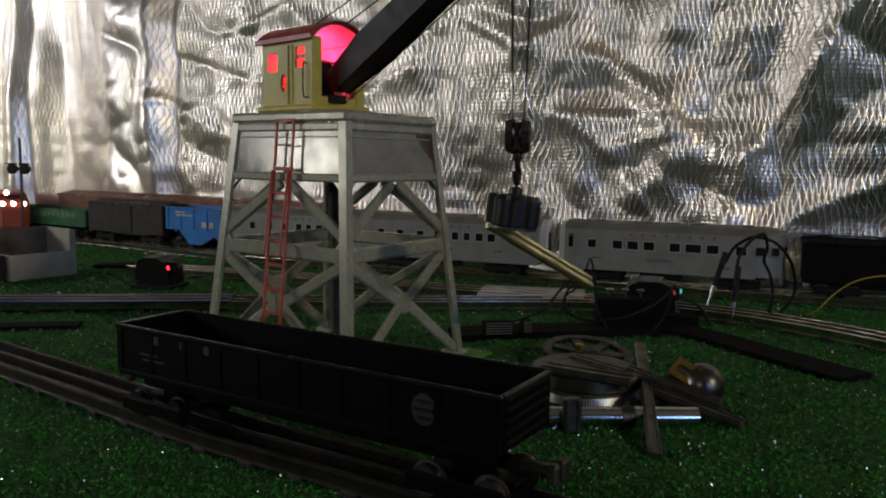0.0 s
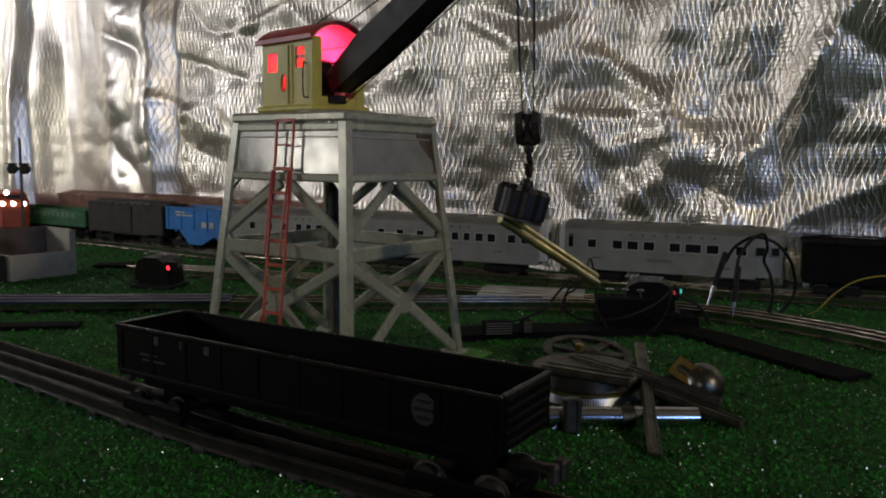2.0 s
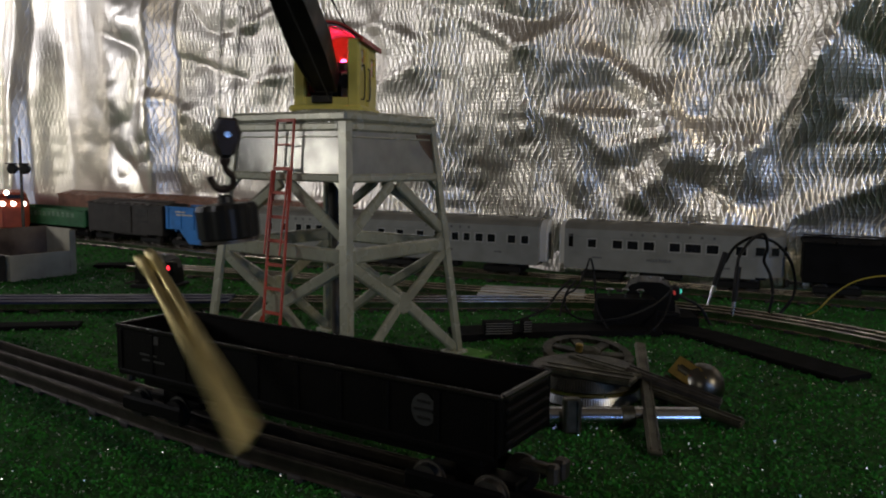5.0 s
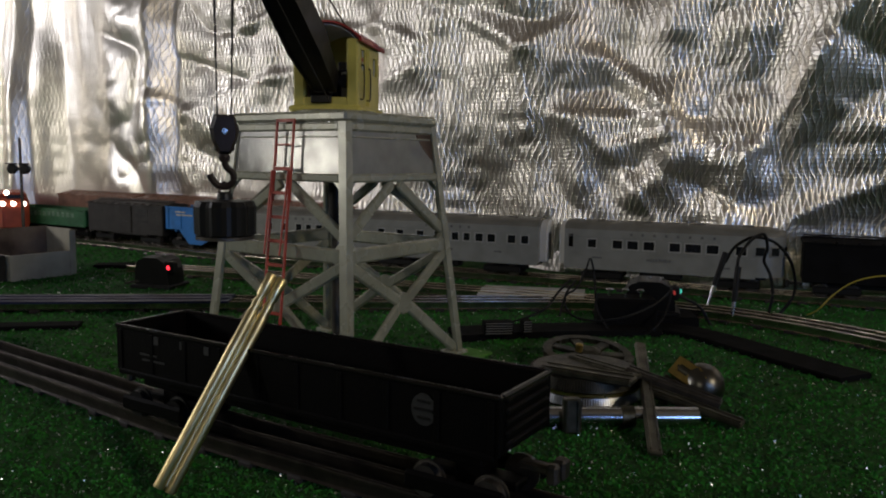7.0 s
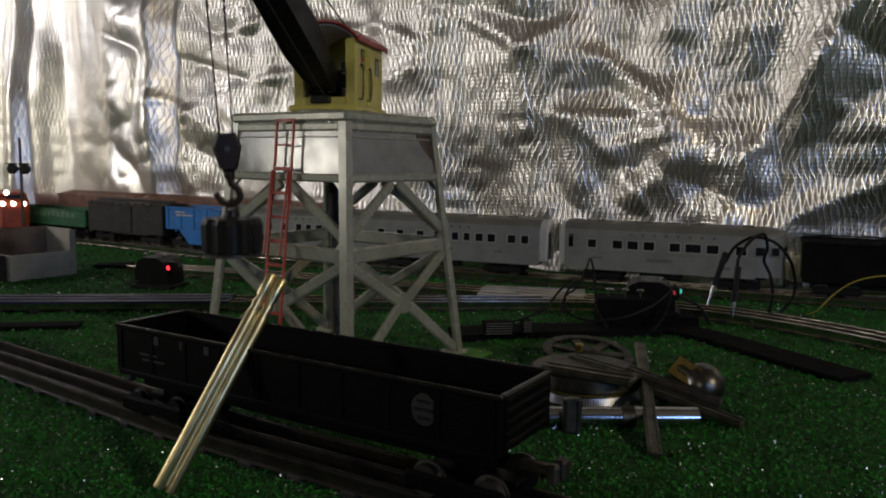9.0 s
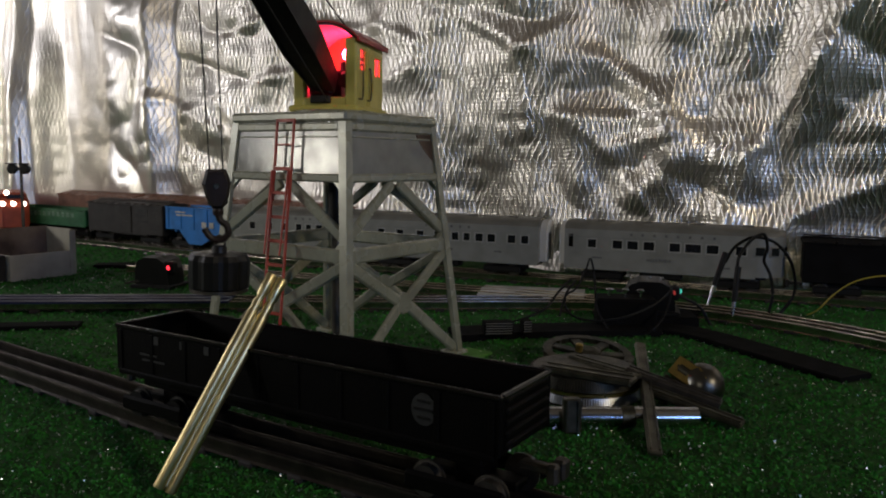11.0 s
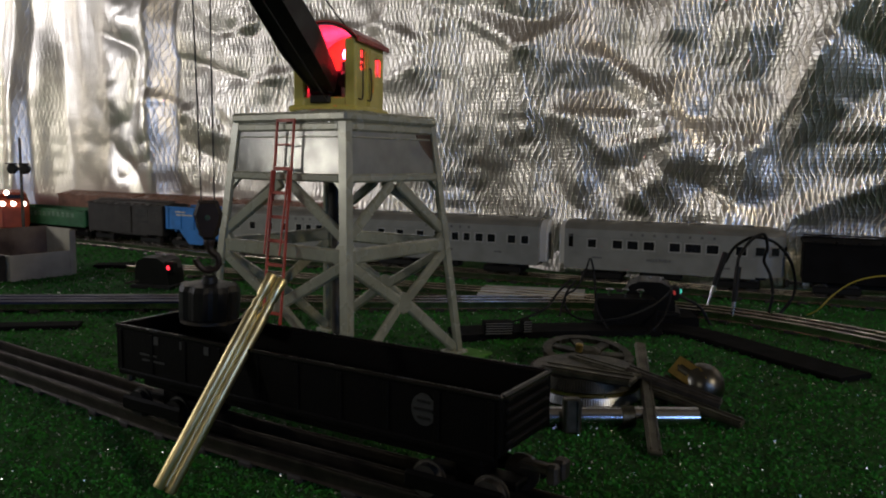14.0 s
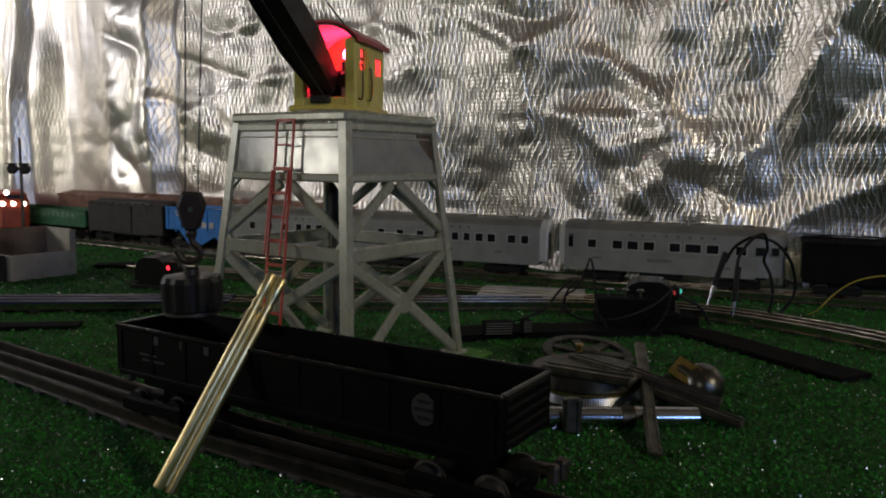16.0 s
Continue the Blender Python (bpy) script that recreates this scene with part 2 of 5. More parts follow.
def plate(bm, w, h, t, holes, m=None):
    """A wall in the xz plane (x 0..w, z 0..h, y 0..t) with rectangular holes (x0, z0, x1, z1) that go through it."""
    xs = sorted({0, w, *[v for a in holes for v in (a[0], a[2])]})
    zs = sorted({0, h, *[v for a in holes for v in (a[1], a[3])]})

    def solid(i, j):
        if not (0 <= i < len(xs) - 1 and 0 <= j < len(zs) - 1):
            return False
        cx, cz = (xs[i] + xs[i + 1]) / 2, (zs[j] + zs[j + 1]) / 2
        return not any(a[0] < cx < a[2] and a[1] < cz < a[3] for a in holes)
    vert = {}

    def V(i, j, y):
        if (i, j, y) not in vert:
            v = Vector((xs[i], y, zs[j]))
            vert[i, j, y] = bm.verts.new(m @ v if m is not None else v)
        return vert[i, j, y]
    for i in range(len(xs) - 1):
        for j in range(len(zs) - 1):
            if not solid(i, j):
                continue
            bm.faces.new((V(i, j, 0), V(i + 1, j, 0), V(i + 1, j + 1, 0), V(i, j + 1, 0)))
            bm.faces.new((V(i, j, t), V(i, j + 1, t), V(i + 1, j + 1, t), V(i + 1, j, t)))
            for di, dj, a, b in ((-1, 0, (i, j), (i, j + 1)), (1, 0, (i + 1, j), (i + 1, j + 1)), (0, -1, (i, j), (i + 1, j)), (0, 1, (i, j + 1), (i + 1, j + 1))):
                if not solid(i + di, j + dj):
                    bm.faces.new((V(*a, 0), V(*b, 0), V(*b, t), V(*a, t)))
    return bm


def PLATE(w, h, t, holes, m=None):
    return plate(bmesh.new(), w, h, t, holes, m)


def raw(name, verts, faces, material, parent=None, smooth=False):
    me = bpy.data.meshes.new(name)
    me.from_pydata(verts, [], faces)
    me.materials.append(material)
    if smooth:
        me.polygons.foreach_set("use_smooth", [True] * len(me.polygons))
    me.update()
    ob = new(name, me)
    ob.parent = parent
    return ob


# ---- room, board and foil ----


def lattice(nu, nv, seed):
    return np.random.RandomState(seed).rand(nu, nv) * 2 - 1


def vnoise(u, v, seed):
    """Smooth value noise on arrays."""
    g = lattice(257, 257, seed)
    i, j = np.floor(u).astype(int), np.floor(v).astype(int)
    fu, fv = u - i, v - j
    fu, fv = fu * fu * (3 - 2 * fu), fv * fv * (3 - 2 * fv)
    i, j = i % 256, j % 256
    return (g[i, j] * (1 - fu) + g[i + 1, j] * fu) * (1 - fv) + (g[i, j + 1] * (1 - fu) + g[i + 1, j + 1] * fu) * fv


def smoothstep(a, b, x):
    t = np.clip((x - a) / (b - a), 0, 1)
    return t * t * (3 - 2 * t)


def foil_wall():
    """The foil sheet: hanging folds at one end, flat crinkled sheet at the other; x along it, -y towards the board."""
    nu, nv = 620, 220
    U, Z = np.meshgrid(np.linspace(-2.35, 0.75, nu), np.linspace(-0.02, 0.95, nv), indexing="ij")
    drape = 1 - smoothstep(-1.22, -1.08, U)
    warp = 0.05 * vnoise(U * 3 + 9, Z * 2.2, 3)
    folds = np.abs(vnoise((U + warp) * 9 + 40, Z * 0.9, 5)) * 0.045 + np.abs(vnoise((U + warp) * 21 + 7, Z * 2.0 + 3, 6)) * 0.016
    w2 = 0.03 * vnoise(U * 7, Z * 7, 21)
    creases = (1 - np.abs(vnoise((U + w2) * 5 + Z * 2.5 + 50, Z * 6 - U * 2 + 50, 8))) ** 3 * 0.012
    crinkle = np.abs(vnoise((U + w2) * 13 + 60, Z * 13 + U * 4 + 60, 9)) * 0.013
    fine = np.abs(vnoise(U * 34 + 90, Z * 30 + 90, 10)) * 0.0035 + vnoise(U * 80 + 90, Z * 70 + 90, 11) * 0.0007
    swell = vnoise(U * 2.2 + 20, Z * 2.0 + 20, 12) * 0.009
    flat = smoothstep(-1.40, -1.33, U)
    folds = folds * (1 - 0.80 * flat) + np.abs(vnoise((U + 0.6 * warp) * 17 + 33, Z * 1.3 + 12, 31)) * 0.011 * smoothstep(0.18, 0.42, Z)
    H = drape * (folds + 0.12 * crinkle) + (1 - drape) * (creases + crinkle + swell) + fine * (1 - 0.7 * drape)
    for left, top, right, height in ((-0.70, -0.47, -0.39, 0.024), (-0.42, -0.22, -0.16, 0.014)):
        H += height * np.minimum(smoothstep(left, top, U + 0.5 * w2), np.clip((right - U - 0.5 * w2) / (right - top), 0, 1))
    H -= 0.09 * (Z - 0.2) * np.exp(-((U + 0.575) / 0.10) ** 2)
    H += 0.11 * (Z - 0.2) * (1.4 * np.exp(-((U + 0.37) / 0.11) ** 2) + 2.0 * np.exp(-((U - 0.16) / 0.10) ** 2))
    lean = U + 0.045 * (Z - 0.2)
    H += 0.047 * np.minimum(smoothstep(-1.32, -1.06, lean), np.clip((-0.983 - lean) / 0.034, 0, 1))
    for x0, z0, x1, z1, wide, amp in CREASES + PLEATS:
        dx, dz = x1 - x0, z1 - z0
        k = np.clip(((U - x0) * dx + (Z - z0) * dz) / (dx * dx + dz * dz), 0, 1)
        side = ((U - x0) * dz - (Z - z0) * dx) / math.hypot(dx, dz)
        far = np.hypot(U - x0 - k * dx, Z - z0 - k * dz)
        H += 0.45 * amp * np.exp(-far / (0.55 * wide)) * (1 + 0.8 * np.tanh(side / (0.3 * wide)))
    for x0, z0, x1, z1, wide, run, height in TURNED_FOLDS:
        dx, dz = x1 - x0, z1 - z0
        n2 = dx * dx + dz * dz
        k = ((U - x0) * dx + (Z - z0) * dz) / n2
        side = ((U - x0) * dz - (Z - z0) * dx) / math.sqrt(n2) + 0.5 * w2
        rise = np.minimum(smoothstep(-wide, -run / 2, side), np.clip((run / 2 - side) / run, 0, 1))
        H += height * rise * smoothstep(-0.6, 0.4, k) * (1 - smoothstep(0.6, 1.6, k))
    for right, run, height in ((-1.500, 0.040, 0.050), (-1.372, 0.026, 0.036), (-1.62, 0.03, 0.04)):
        H += height * np.minimum(smoothstep(right - 0.20, right - run, lean), np.clip((right - lean) / run, 0, 1))
    low = 1 - smoothstep(0.24, 0.40, Z + 0.15 * vnoise(U * 15 + 5, Z * 4, 41))
    for left, run, height in ((-1.440, 0.045, 0.040), (-1.560, 0.035, 0.030), (-1.300, 0.030, 0.007)):
        H += height * low * np.minimum(np.clip((lean - left) / run, 0, 1), 1 - smoothstep(left + run, left + 0.17, lean))
    H -= H.min() + 0.018
    P = np.stack([U, -H, Z], -1).reshape(-1, 3)
    idx = np.arange(nu * nv).reshape(nu, nv)
    F = np.stack([idx[:-1, :-1], idx[1:, :-1], idx[1:, 1:], idx[:-1, 1:]], -1).reshape(-1, 4)
    ob = raw("wall_foil", P.tolist(), F.tolist(), FOIL, smooth=True)
    mod = ob.modifiers.new("thickness", "SOLIDIFY")
    mod.thickness, mod.offset = 0.002, 1
    ob.matrix_world = WALL
    return tagged(ob, "crumpled silver scrim-reinforced insulation foil hung as a backdrop", "foil wall", kind="structure")


# folds whose far flank turns to the room: foot, head, near flank, far flank and height
TURNED_FOLDS = [(-0.065, 0.313, -0.067, 0.384, 0.07, 0.045, 0.022), (-0.067, 0.15, -0.063, 0.257, 0.08, 0.046, 0.024), (0.087, 0.185, 0.112, 0.321, 0.06, 0.044, 0.021), (0.014, 0.073, 0.002, 0.222, 0.05, 0.055, 0.012), (-0.122, 0.089, -0.041, 0.151, 0.06, 0.05, 0.014)]
# creases and pleats in the foil: start, end, half width and height
CREASES = [(0.13, 0.354, 0.024, 0.178, 0.03, 0.016), (0.024, 0.178, -0.008, 0.075, 0.035, 0.018), (-0.301, 0.318, -0.238, 0.348, 0.03, 0.014), (-0.301, 0.318, -0.377, 0.357, 0.03, 0.012), (-0.301, 0.318, -0.287, 0.206, 0.02, 0.01), (-0.195, 0.308, -0.122, 0.261, 0.03, 0.016), (-0.122, 0.261, -0.06, 0.205, 0.03, 0.014), (-0.247, 0.227, -0.083, 0.219, 0.025, 0.014), (-0.162, 0.185, -0.071, 0.203, 0.025, 0.012), (0.101, 0.327, 0.164, 0.281, 0.03, -0.012), (0.114, 0.232, 0.169, 0.203, 0.03, 0.012)]
PLEATS = [(-0.808, 0.291, -0.61, 0.323, 0.03, 0.014), (-0.876, 0.367, -0.706, 0.428, 0.03, 0.014), (-0.543, 0.367, -0.447, 0.334, 0.03, 0.014), (-0.599, 0.256, -0.478, 0.299, 0.03, 0.012), (-1.005, 0.265, -0.822, 0.178, 0.03, 0.012), (-0.976, 0.34, -0.808, 0.291, 0.03, -0.012)]
WALL = pose(0.40, 1.05, 0, 0, 0, -28)
foil_wall()


def room_window(wall_name, name, m, width, hole, others=()):
    if wall_name:
        tagged(part(wall_name, PLATE(width, 2.2, 0.08, [hole, *others], m), PLASTER, None), "unseen dim plastered room wall with a window opening", "wall", kind="structure")
    x0, z0, x1, z1 = hole
    bm = bmesh.new()
    for q in (((x0 + x1) / 2, 0.04, z0 + 0.02), ((x0 + x1) / 2, 0.04, z1 - 0.02)):
        box(bm, q, (x1 - x0, 0.05, 0.04), 0, m)
    for q in ((x0 + 0.02, 0.04, (z0 + z1) / 2), (x1 - 0.02, 0.04, (z0 + z1) / 2)):
        box(bm, q, (0.04, 0.05, z1 - z0 - 0.08), 0, m)
    tagged(part(name, bm, FRAMEPAINT, None), "unseen white painted window frame in the room wall", "window", kind="structure")


# Unseen walls and ceiling close the room; their tones feed the foil's reflections.
def room():
    tagged(part("wall_back", B((-0.2, 0.06, 0.7), (5.3, 0.05, 2.2), m=WALL), PLASTER, None), "dim plastered wall behind the foil", "wall", kind="structure")
    room_window("wall_left", "window_1", pose(-2.45, -2.5, -0.35) @ pose(0, 0, 0, 0, 0, 90), 4.9, (2.74, 0.82, 4.01, 1.49))
    room_window("wall_rear", "window_2", pose(-2.5, -2.48, -0.35), 5.0, (3.50, 0.52, 4.70, 1.42), [(0.36, 0.90, 1.40, 1.70)])
    # unseen opening made up to go with the added corner light
    room_window("", "fill_window", pose(-2.5, -2.48, -0.35), 5.0, (0.36, 0.90, 1.40, 1.70))
    tagged(part("wall_right", B((2.49, -0.2, 0.75), (0.08, 4.6, 2.2)), PLASTER, None), "unseen dim plastered room wall", "wall", kind="structure")
    tagged(part("ceiling", B((0, 0, 1.88), (5.2, 5.2, 0.06)), CEIL, None), "unseen dim brown ceiling", "ceiling", kind="structure")


room()


def turf():
    tagged(part("ground", B((0, 0.0, -0.02), (4.8, 4.6, 0.04)), TURF, None), "layout board covered with dark green turf", "ground", kind="structure")
    rs = np.random.RandomState(4)
    n = 120000
    y = 0.27 + 1.15 * rs.rand(n) ** 1.9
    x = (rs.rand(n) * 2 - 1) * (0.60 * y + 0.03)
    wall_y = 1.05 - 0.532 * (x - 0.40)
    keep = y < wall_y - 0.09
    x, y = x[keep], y[keep]
    n = len(x)
    s = (0.0006 + 0.0011 * rs.rand(n)) * (0.75 + 0.8 * y)
    P = np.stack([x, y, np.zeros(n)], -1)
    off = rs.randn(n, 4, 3)
    off /= np.linalg.norm(off, axis=2, keepdims=True)
    off[:, :, 2] = off[:, :, 2] * 0.9 + 0.6
    V = (P[:, None, :] + off * s[:, None, None]).reshape(-1, 3)
    i = np.arange(n)[:, None] * 4
    F = np.stack([i + [0, 1, 2], i + [0, 3, 1], i + [1, 3, 2], i + [2, 3, 0]], 1).reshape(-1, 3)
    tagged(raw("turf_crumbs", V.tolist(), F.tolist(), CRUMB), "loose dark green turf crumbs over the board", "turf", kind="stuff")
    n = 6000
    y = 0.28 + 0.80 * rs.rand(n) ** 1.5
    x = (rs.rand(n) * 2 - 1) * 0.6 * y
    r = (0.00035 + 0.00070 * rs.rand(n) ** 2) * (0.8 + 0.5 * y)
    off = rs.randn(n, 4, 3)
    off /= np.linalg.norm(off, axis=2, keepdims=True)
    P = np.stack([x, y, 0.0010 + r * 1.2], -1)
    V = (P[:, None, :] + off * r[:, None, None]).reshape(-1, 3).tolist()
    i = np.arange(n)[:, None] * 4
    F = np.stack([i + [0, 1, 2], i + [0, 3, 1], i + [1, 3, 2], i + [2, 3, 0]], 1).reshape(-1, 3).tolist()
    tagged(raw("glitter_flakes", V, F, GLITTER), "tiny sparkling flakes scattered in the turf", "glitter", kind="stuff")


turf()

# ---- tracks ----


def track(name, label, pts, rail_mat=RAIL, step=0.034):
    """Three-rail tinplate track on pressed ties; railheads 12 mm above the board."""
    t = thing(name, label, "toy track", group="toy tracks")
    P = smooth_path([(x, y, 0) for x, y in pts], 10)
    prof = [(-0.0019, 0.0035), (-0.0005, 0.0045), (-0.0005, 0.0085), (-0.0014, 0.0102), (-0.0011, 0.0116), (-0.0004, 0.0121), (0.0004, 0.0121), (0.0011, 0.0116), (0.0014, 0.0102), (0.0005, 0.0085), (0.0005, 0.0045), (0.0019, 0.0035)]
    for off in (-0.0165, 0.0, 0.0165):
        line = []
        for i, p in enumerate(P):
            d = (P[min(i + 1, len(P) - 1)] - P[max(i - 1, 0)]).normalized()
            line.append(p + Vector((-d.y, d.x, 0)) * off)
        part("rail", sweep(bmesh.new(), line, prof), rail_mat, t, smooth=True)
    acc, last, mesh = 0.0, P[0], None
    for i in range(1, len(P)):
        seg = (P[i] - P[i - 1]).length
        d = (P[i] - P[i - 1]).normalized()
        while acc + seg >= step:
            k = (step - acc)
            q = P[i - 1] + d * k
            P[i - 1] = q
            seg -= k
            acc = 0.0
            m = Matrix.Translation((q.x, q.y, 0.0022)) @ Matrix.Rotation(math.atan2(d.y, d.x), 4, "Z")
            if mesh is None:
                bm = B((0, 0, 0), (0.010, 0.038, 0.004), 0.001)
                o = part("tie", bm, TIE, t)
                mesh = o.data
            else:
                o = new("tie", mesh)
                o.parent = t
            o.matrix_local = m
        acc += seg
    return t


GY = -31.7
GU = Vector((math.cos(radians(GY)), math.sin(radians(GY)), 0))
GV = Vector((-GU.y, GU.x, 0))
GC = Vector((0.0239, 0.3034, 0)) - 0.1215 * GU + 0.0245 * GV
A1 = [GC + GU * s + GV * o for s, o in ((-1.2, 0.19), (-0.8, 0.092), (-0.5, 0.036), (-0.36, 0.022), (-0.22, 0.0115), (-0.13, 0.004), (-0.06, 0), (0.0, 0), (0.2, 0), (0.4, 0))]
track("siding_track", "tarnished three-rail tinplate track on dark ties under the gondola", [(p.x, p.y) for p in A1], RAILRUST)
MAIN = [(-1.35, 1.83), (-1.0, 1.60), (-0.555, 1.341), (-0.322, 1.192), (-0.08, 1.092), (0.161, 0.9915), (0.395, 0.8965), (0.65, 0.793), (0.95, 0.67)]
track("main_track", "three-rail tinplate main track under the passenger train", MAIN, RAIL)
track("rear_track", "tinplate track beside the foil under the rear boxcars", [(-1.31, 1.905), (-0.96, 1.675), (-0.51, 1.415), (-0.28, 1.268), (-0.05, 1.17)], RAIL)
track("passing_track", "bright three-rail tinplate track curving past the tower", [(-0.95, 0.72), (-0.62, 0.765), (-0.42, 0.788), (-0.2, 0.810), (-0.02, 0.822), (0.10, 0.832), (0.20, 0.824), (0.285, 0.783), (0.347, 0.722), (0.392, 0.655), (0.44, 0.56), (0.48, 0.45)], RAIL)
track("diverging_track", "tinplate track leaving the turnout towards the main line", [(-0.42, 1.06), (-0.2, 0.985), (0.0, 0.908), (0.09, 0.876), (0.175, 0.842)], RAIL)

# Reflected blue is put into this dark base colour.
ROADBED = mat("reflected_blue_roadbed", (0.008, 0.013, 0.055), 0.42, 0.0, 0.45, 40, 0.15, spec=0.25)
# Pale base stands in for the foil's brightness mirrored on the plate.
SHINY = mat("mirrored_bright_plate", (0.55, 0.55, 0.56), 0.34, 0.3, 0.35, 40, 0.15)


def road_plate(label, pts, w, material, z=0.0046):
    t = thing("roadbed_plate", label, "roadbed plate", group="roadbed plates")
    part("plate", sweep(bmesh.new(), smooth_path([(x, y, z) for x, y in pts], 8), [(-w / 2, 0), (-w / 2, 0.0022), (w / 2, 0.0022), (w / 2, 0)]), material, t)
    # the two glint lines along the plate are built as thin ribs
    for k in (-0.008, 0.008):
        part("rib", sweep(bmesh.new(), smooth_path([(x, y + k, z + 0.002) for x, y in pts], 8), [(-0.001, 0), (-0.001, 0.001), (0.001, 0.001), (0.001, 0)]), material, t)


road_plate("plate laid over the passing track's rails, reflected blue in its colour", [(-0.95, 0.72), (-0.62, 0.765), (-0.42, 0.788), (-0.22, 0.808)], 0.044, ROADBED, 0.0108)
road_plate("plate between the turnout rails, mirrored foil brightness in its colour", [(0.045, 0.894), (0.085, 0.886), (0.125, 0.878), (0.160, 0.871)], 0.066, SHINY, 0.0085)

# ---- gantry crane tower ----
TC, TOWER, TYAW = (-0.0887, 0.6136), (-0.0843, 0.6142), 55.13
ZT, ZL, ZP, ZM = 0.1919, 0.1846, 0.1425, 0.0920
TA, TB, SL = 0.0516, 0.0563, 0.0965


def tower():
    t = thing("crane_tower", "grey plastic gantry crane tower with cross braced legs", "crane tower", pose(*TOWER, 0, 0, 0, TYAW))

    def half(z):
        return TA + (ZT - z) * SL, TB + (ZT - z) * SL

    def corner(sx, sy, z):
        a, b = half(z)
        return Vector((sx * a, sy * b, z))
    bm = bmesh.new()
    box(bm, (0, 0, (ZT + ZL) / 2), (2 * TA + 0.004, 2 * TB + 0.004, ZT - ZL), 0.0018)
    part("deck", bm, GREY, t)
    part("turntable", LATHE([(0.034, ZT - 0.0005), (0.034, ZT + 0.002), (0.030, ZT + 0.0032)], 40), GREY, t)
    names = [((-1, -1), (-1, 1)), ((1, -1), (-1, -1)), ((1, 1), (1, -1)), ((-1, 1), (1, 1))]
    for (s0, s1) in names:
        def pt(k, z, inset=0.0):
            """A point of this face: k from -1 to 1 along it."""
            p0, p1 = corner(*s0, z), corner(*s1, z)
            n = (p1 - p0).normalized().cross(Vector((0, 0, 1)))
            if n.dot((p0 + p1) / 2) < 0:
                n = -n
            return p0.lerp(p1, (k + 1) / 2) - n * inset
        p0, p1 = corner(*s0, ZP), corner(*s1, ZP)
        nrm = (p1 - p0).normalized().cross(Vector((0, 0, 1)))
        if nrm.dot((p0 + p1) / 2) < 0:
            nrm = -nrm
        # panel with raised border
        bm = bmesh.new()
        q = [pt(-0.97, ZP, 0.0035), pt(0.97, ZP, 0.0035), pt(0.97, ZL, 0.0035), pt(-0.97, ZL, 0.0035)]
        qo = [v + nrm * 0.0022 for v in q]
        vi, vo = [bm.verts.new(v) for v in q], [bm.verts.new(v) for v in qo]
        bm.faces.new(vi)
        bm.faces.new(vo)
        for i in range(4):
            bm.faces.new((vi[i], vi[(i + 1) % 4], vo[(i + 1) % 4], vo[i]))
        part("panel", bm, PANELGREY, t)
        for z0, hh in ((ZP + 0.003, 0.006), (ZL - 0.0035, 0.006)):
            part("panel_rim", BAR(pt(-0.9, z0, 0.0015), pt(0.9, z0, 0.0015), 0.004, hh, 0.0012), GREY, t)
        part("panel_bead", BAR(pt(-0.85, ZL - 0.0105, 0.0012), pt(0.85, ZL - 0.0105, 0.0012), 0.0016, 0.0012, 0.0003), GREY, t)
        # mid beam
        part("beam", BAR(pt(-0.92, ZM, 0.003), pt(0.92, ZM, 0.003), 0.005, 0.0105, 0.0014), GREY, t)
        # braces above and below the beam
        for k in (-1, 1):
            part("brace", BAR(pt(0.06 * k, ZP - 0.001, 0.003), pt(0.93 * k, ZM + 0.012, 0.003), 0.0042, 0.0082, 0.0012), GREY, t)
        zx = 0.0525
        for k in (-1, 1):
            part("brace", BAR(pt(0.93 * k, ZM - 0.006, 0.003), pt(0.03 * k, zx, 0.003), 0.0042, 0.0082, 0.0012), GREY, t)
            part("brace", BAR(pt(0.03 * k, zx, 0.003), pt(0.93 * k, 0.006, 0.003), 0.0042, 0.0082, 0.0012), GREY, t)
        part("gusset", LATHE([(0.0078, -0.0023), (0.0084, 0), (0.0078, 0.0023)], 12, Matrix.Translation(pt(0, zx, 0.003)) @ nrm.to_track_quat("Z", "Y").to_matrix().to_4x4()), GREY, t)
        for k in (-1, 1):
            for zz in (ZP, ZM + 0.004, ZM - 0.004):
                g = bmesh.new()
                dz = -0.011 if zz != ZM + 0.004 else 0.011
                tri = [pt(0.97 * k, zz, 0.0012), pt(0.80 * k, zz, 0.0012), pt(0.97 * k, zz + dz, 0.0012)]
                f = [g.verts.new(v) for v in tri]
                h = [g.verts.new(v - nrm * 0.0032) for v in tri]
                g.faces.new(f)
                g.faces.new(h[::-1])
                for i in range(3):
                    g.faces.new((f[i], f[(i + 1) % 3], h[(i + 1) % 3], h[i]))
                part("gusset", g, GREY, t)
    for sx in (-1, 1):
        for sy in (-1, 1):
            bm = bmesh.new()
            w = 0.0068
            rings = []
            for z in (0.0, ZL):
                c = corner(sx, sy, z)
                pts = [(0, 0), (-w, 0), (-w, -0.0028), (-0.0028, -0.0028), (-0.0028, -w), (0, -w)]
                rings.append([bm.verts.new(c + Vector((sx * (a + 0.0005), sy * (b + 0.0005), 0))) for a, b in pts])
            for i in range(6):
                bm.faces.new((rings[0][i], rings[0][(i + 1) % 6], rings[1][(i + 1) % 6], rings[1][i]))
            bm.faces.new(rings[0])
            bm.faces.new(rings[1])
            part("leg", bm, GREY, t)
            c = corner(sx, sy, 0)
            part("foot", B((c.x - sx * 0.005, c.y - sy * 0.005, 0.0025), (0.017, 0.017, 0.005), 0.001), GREY, t)
    # brown wedge on the face by the +x corner, narrowing downwards
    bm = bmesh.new()
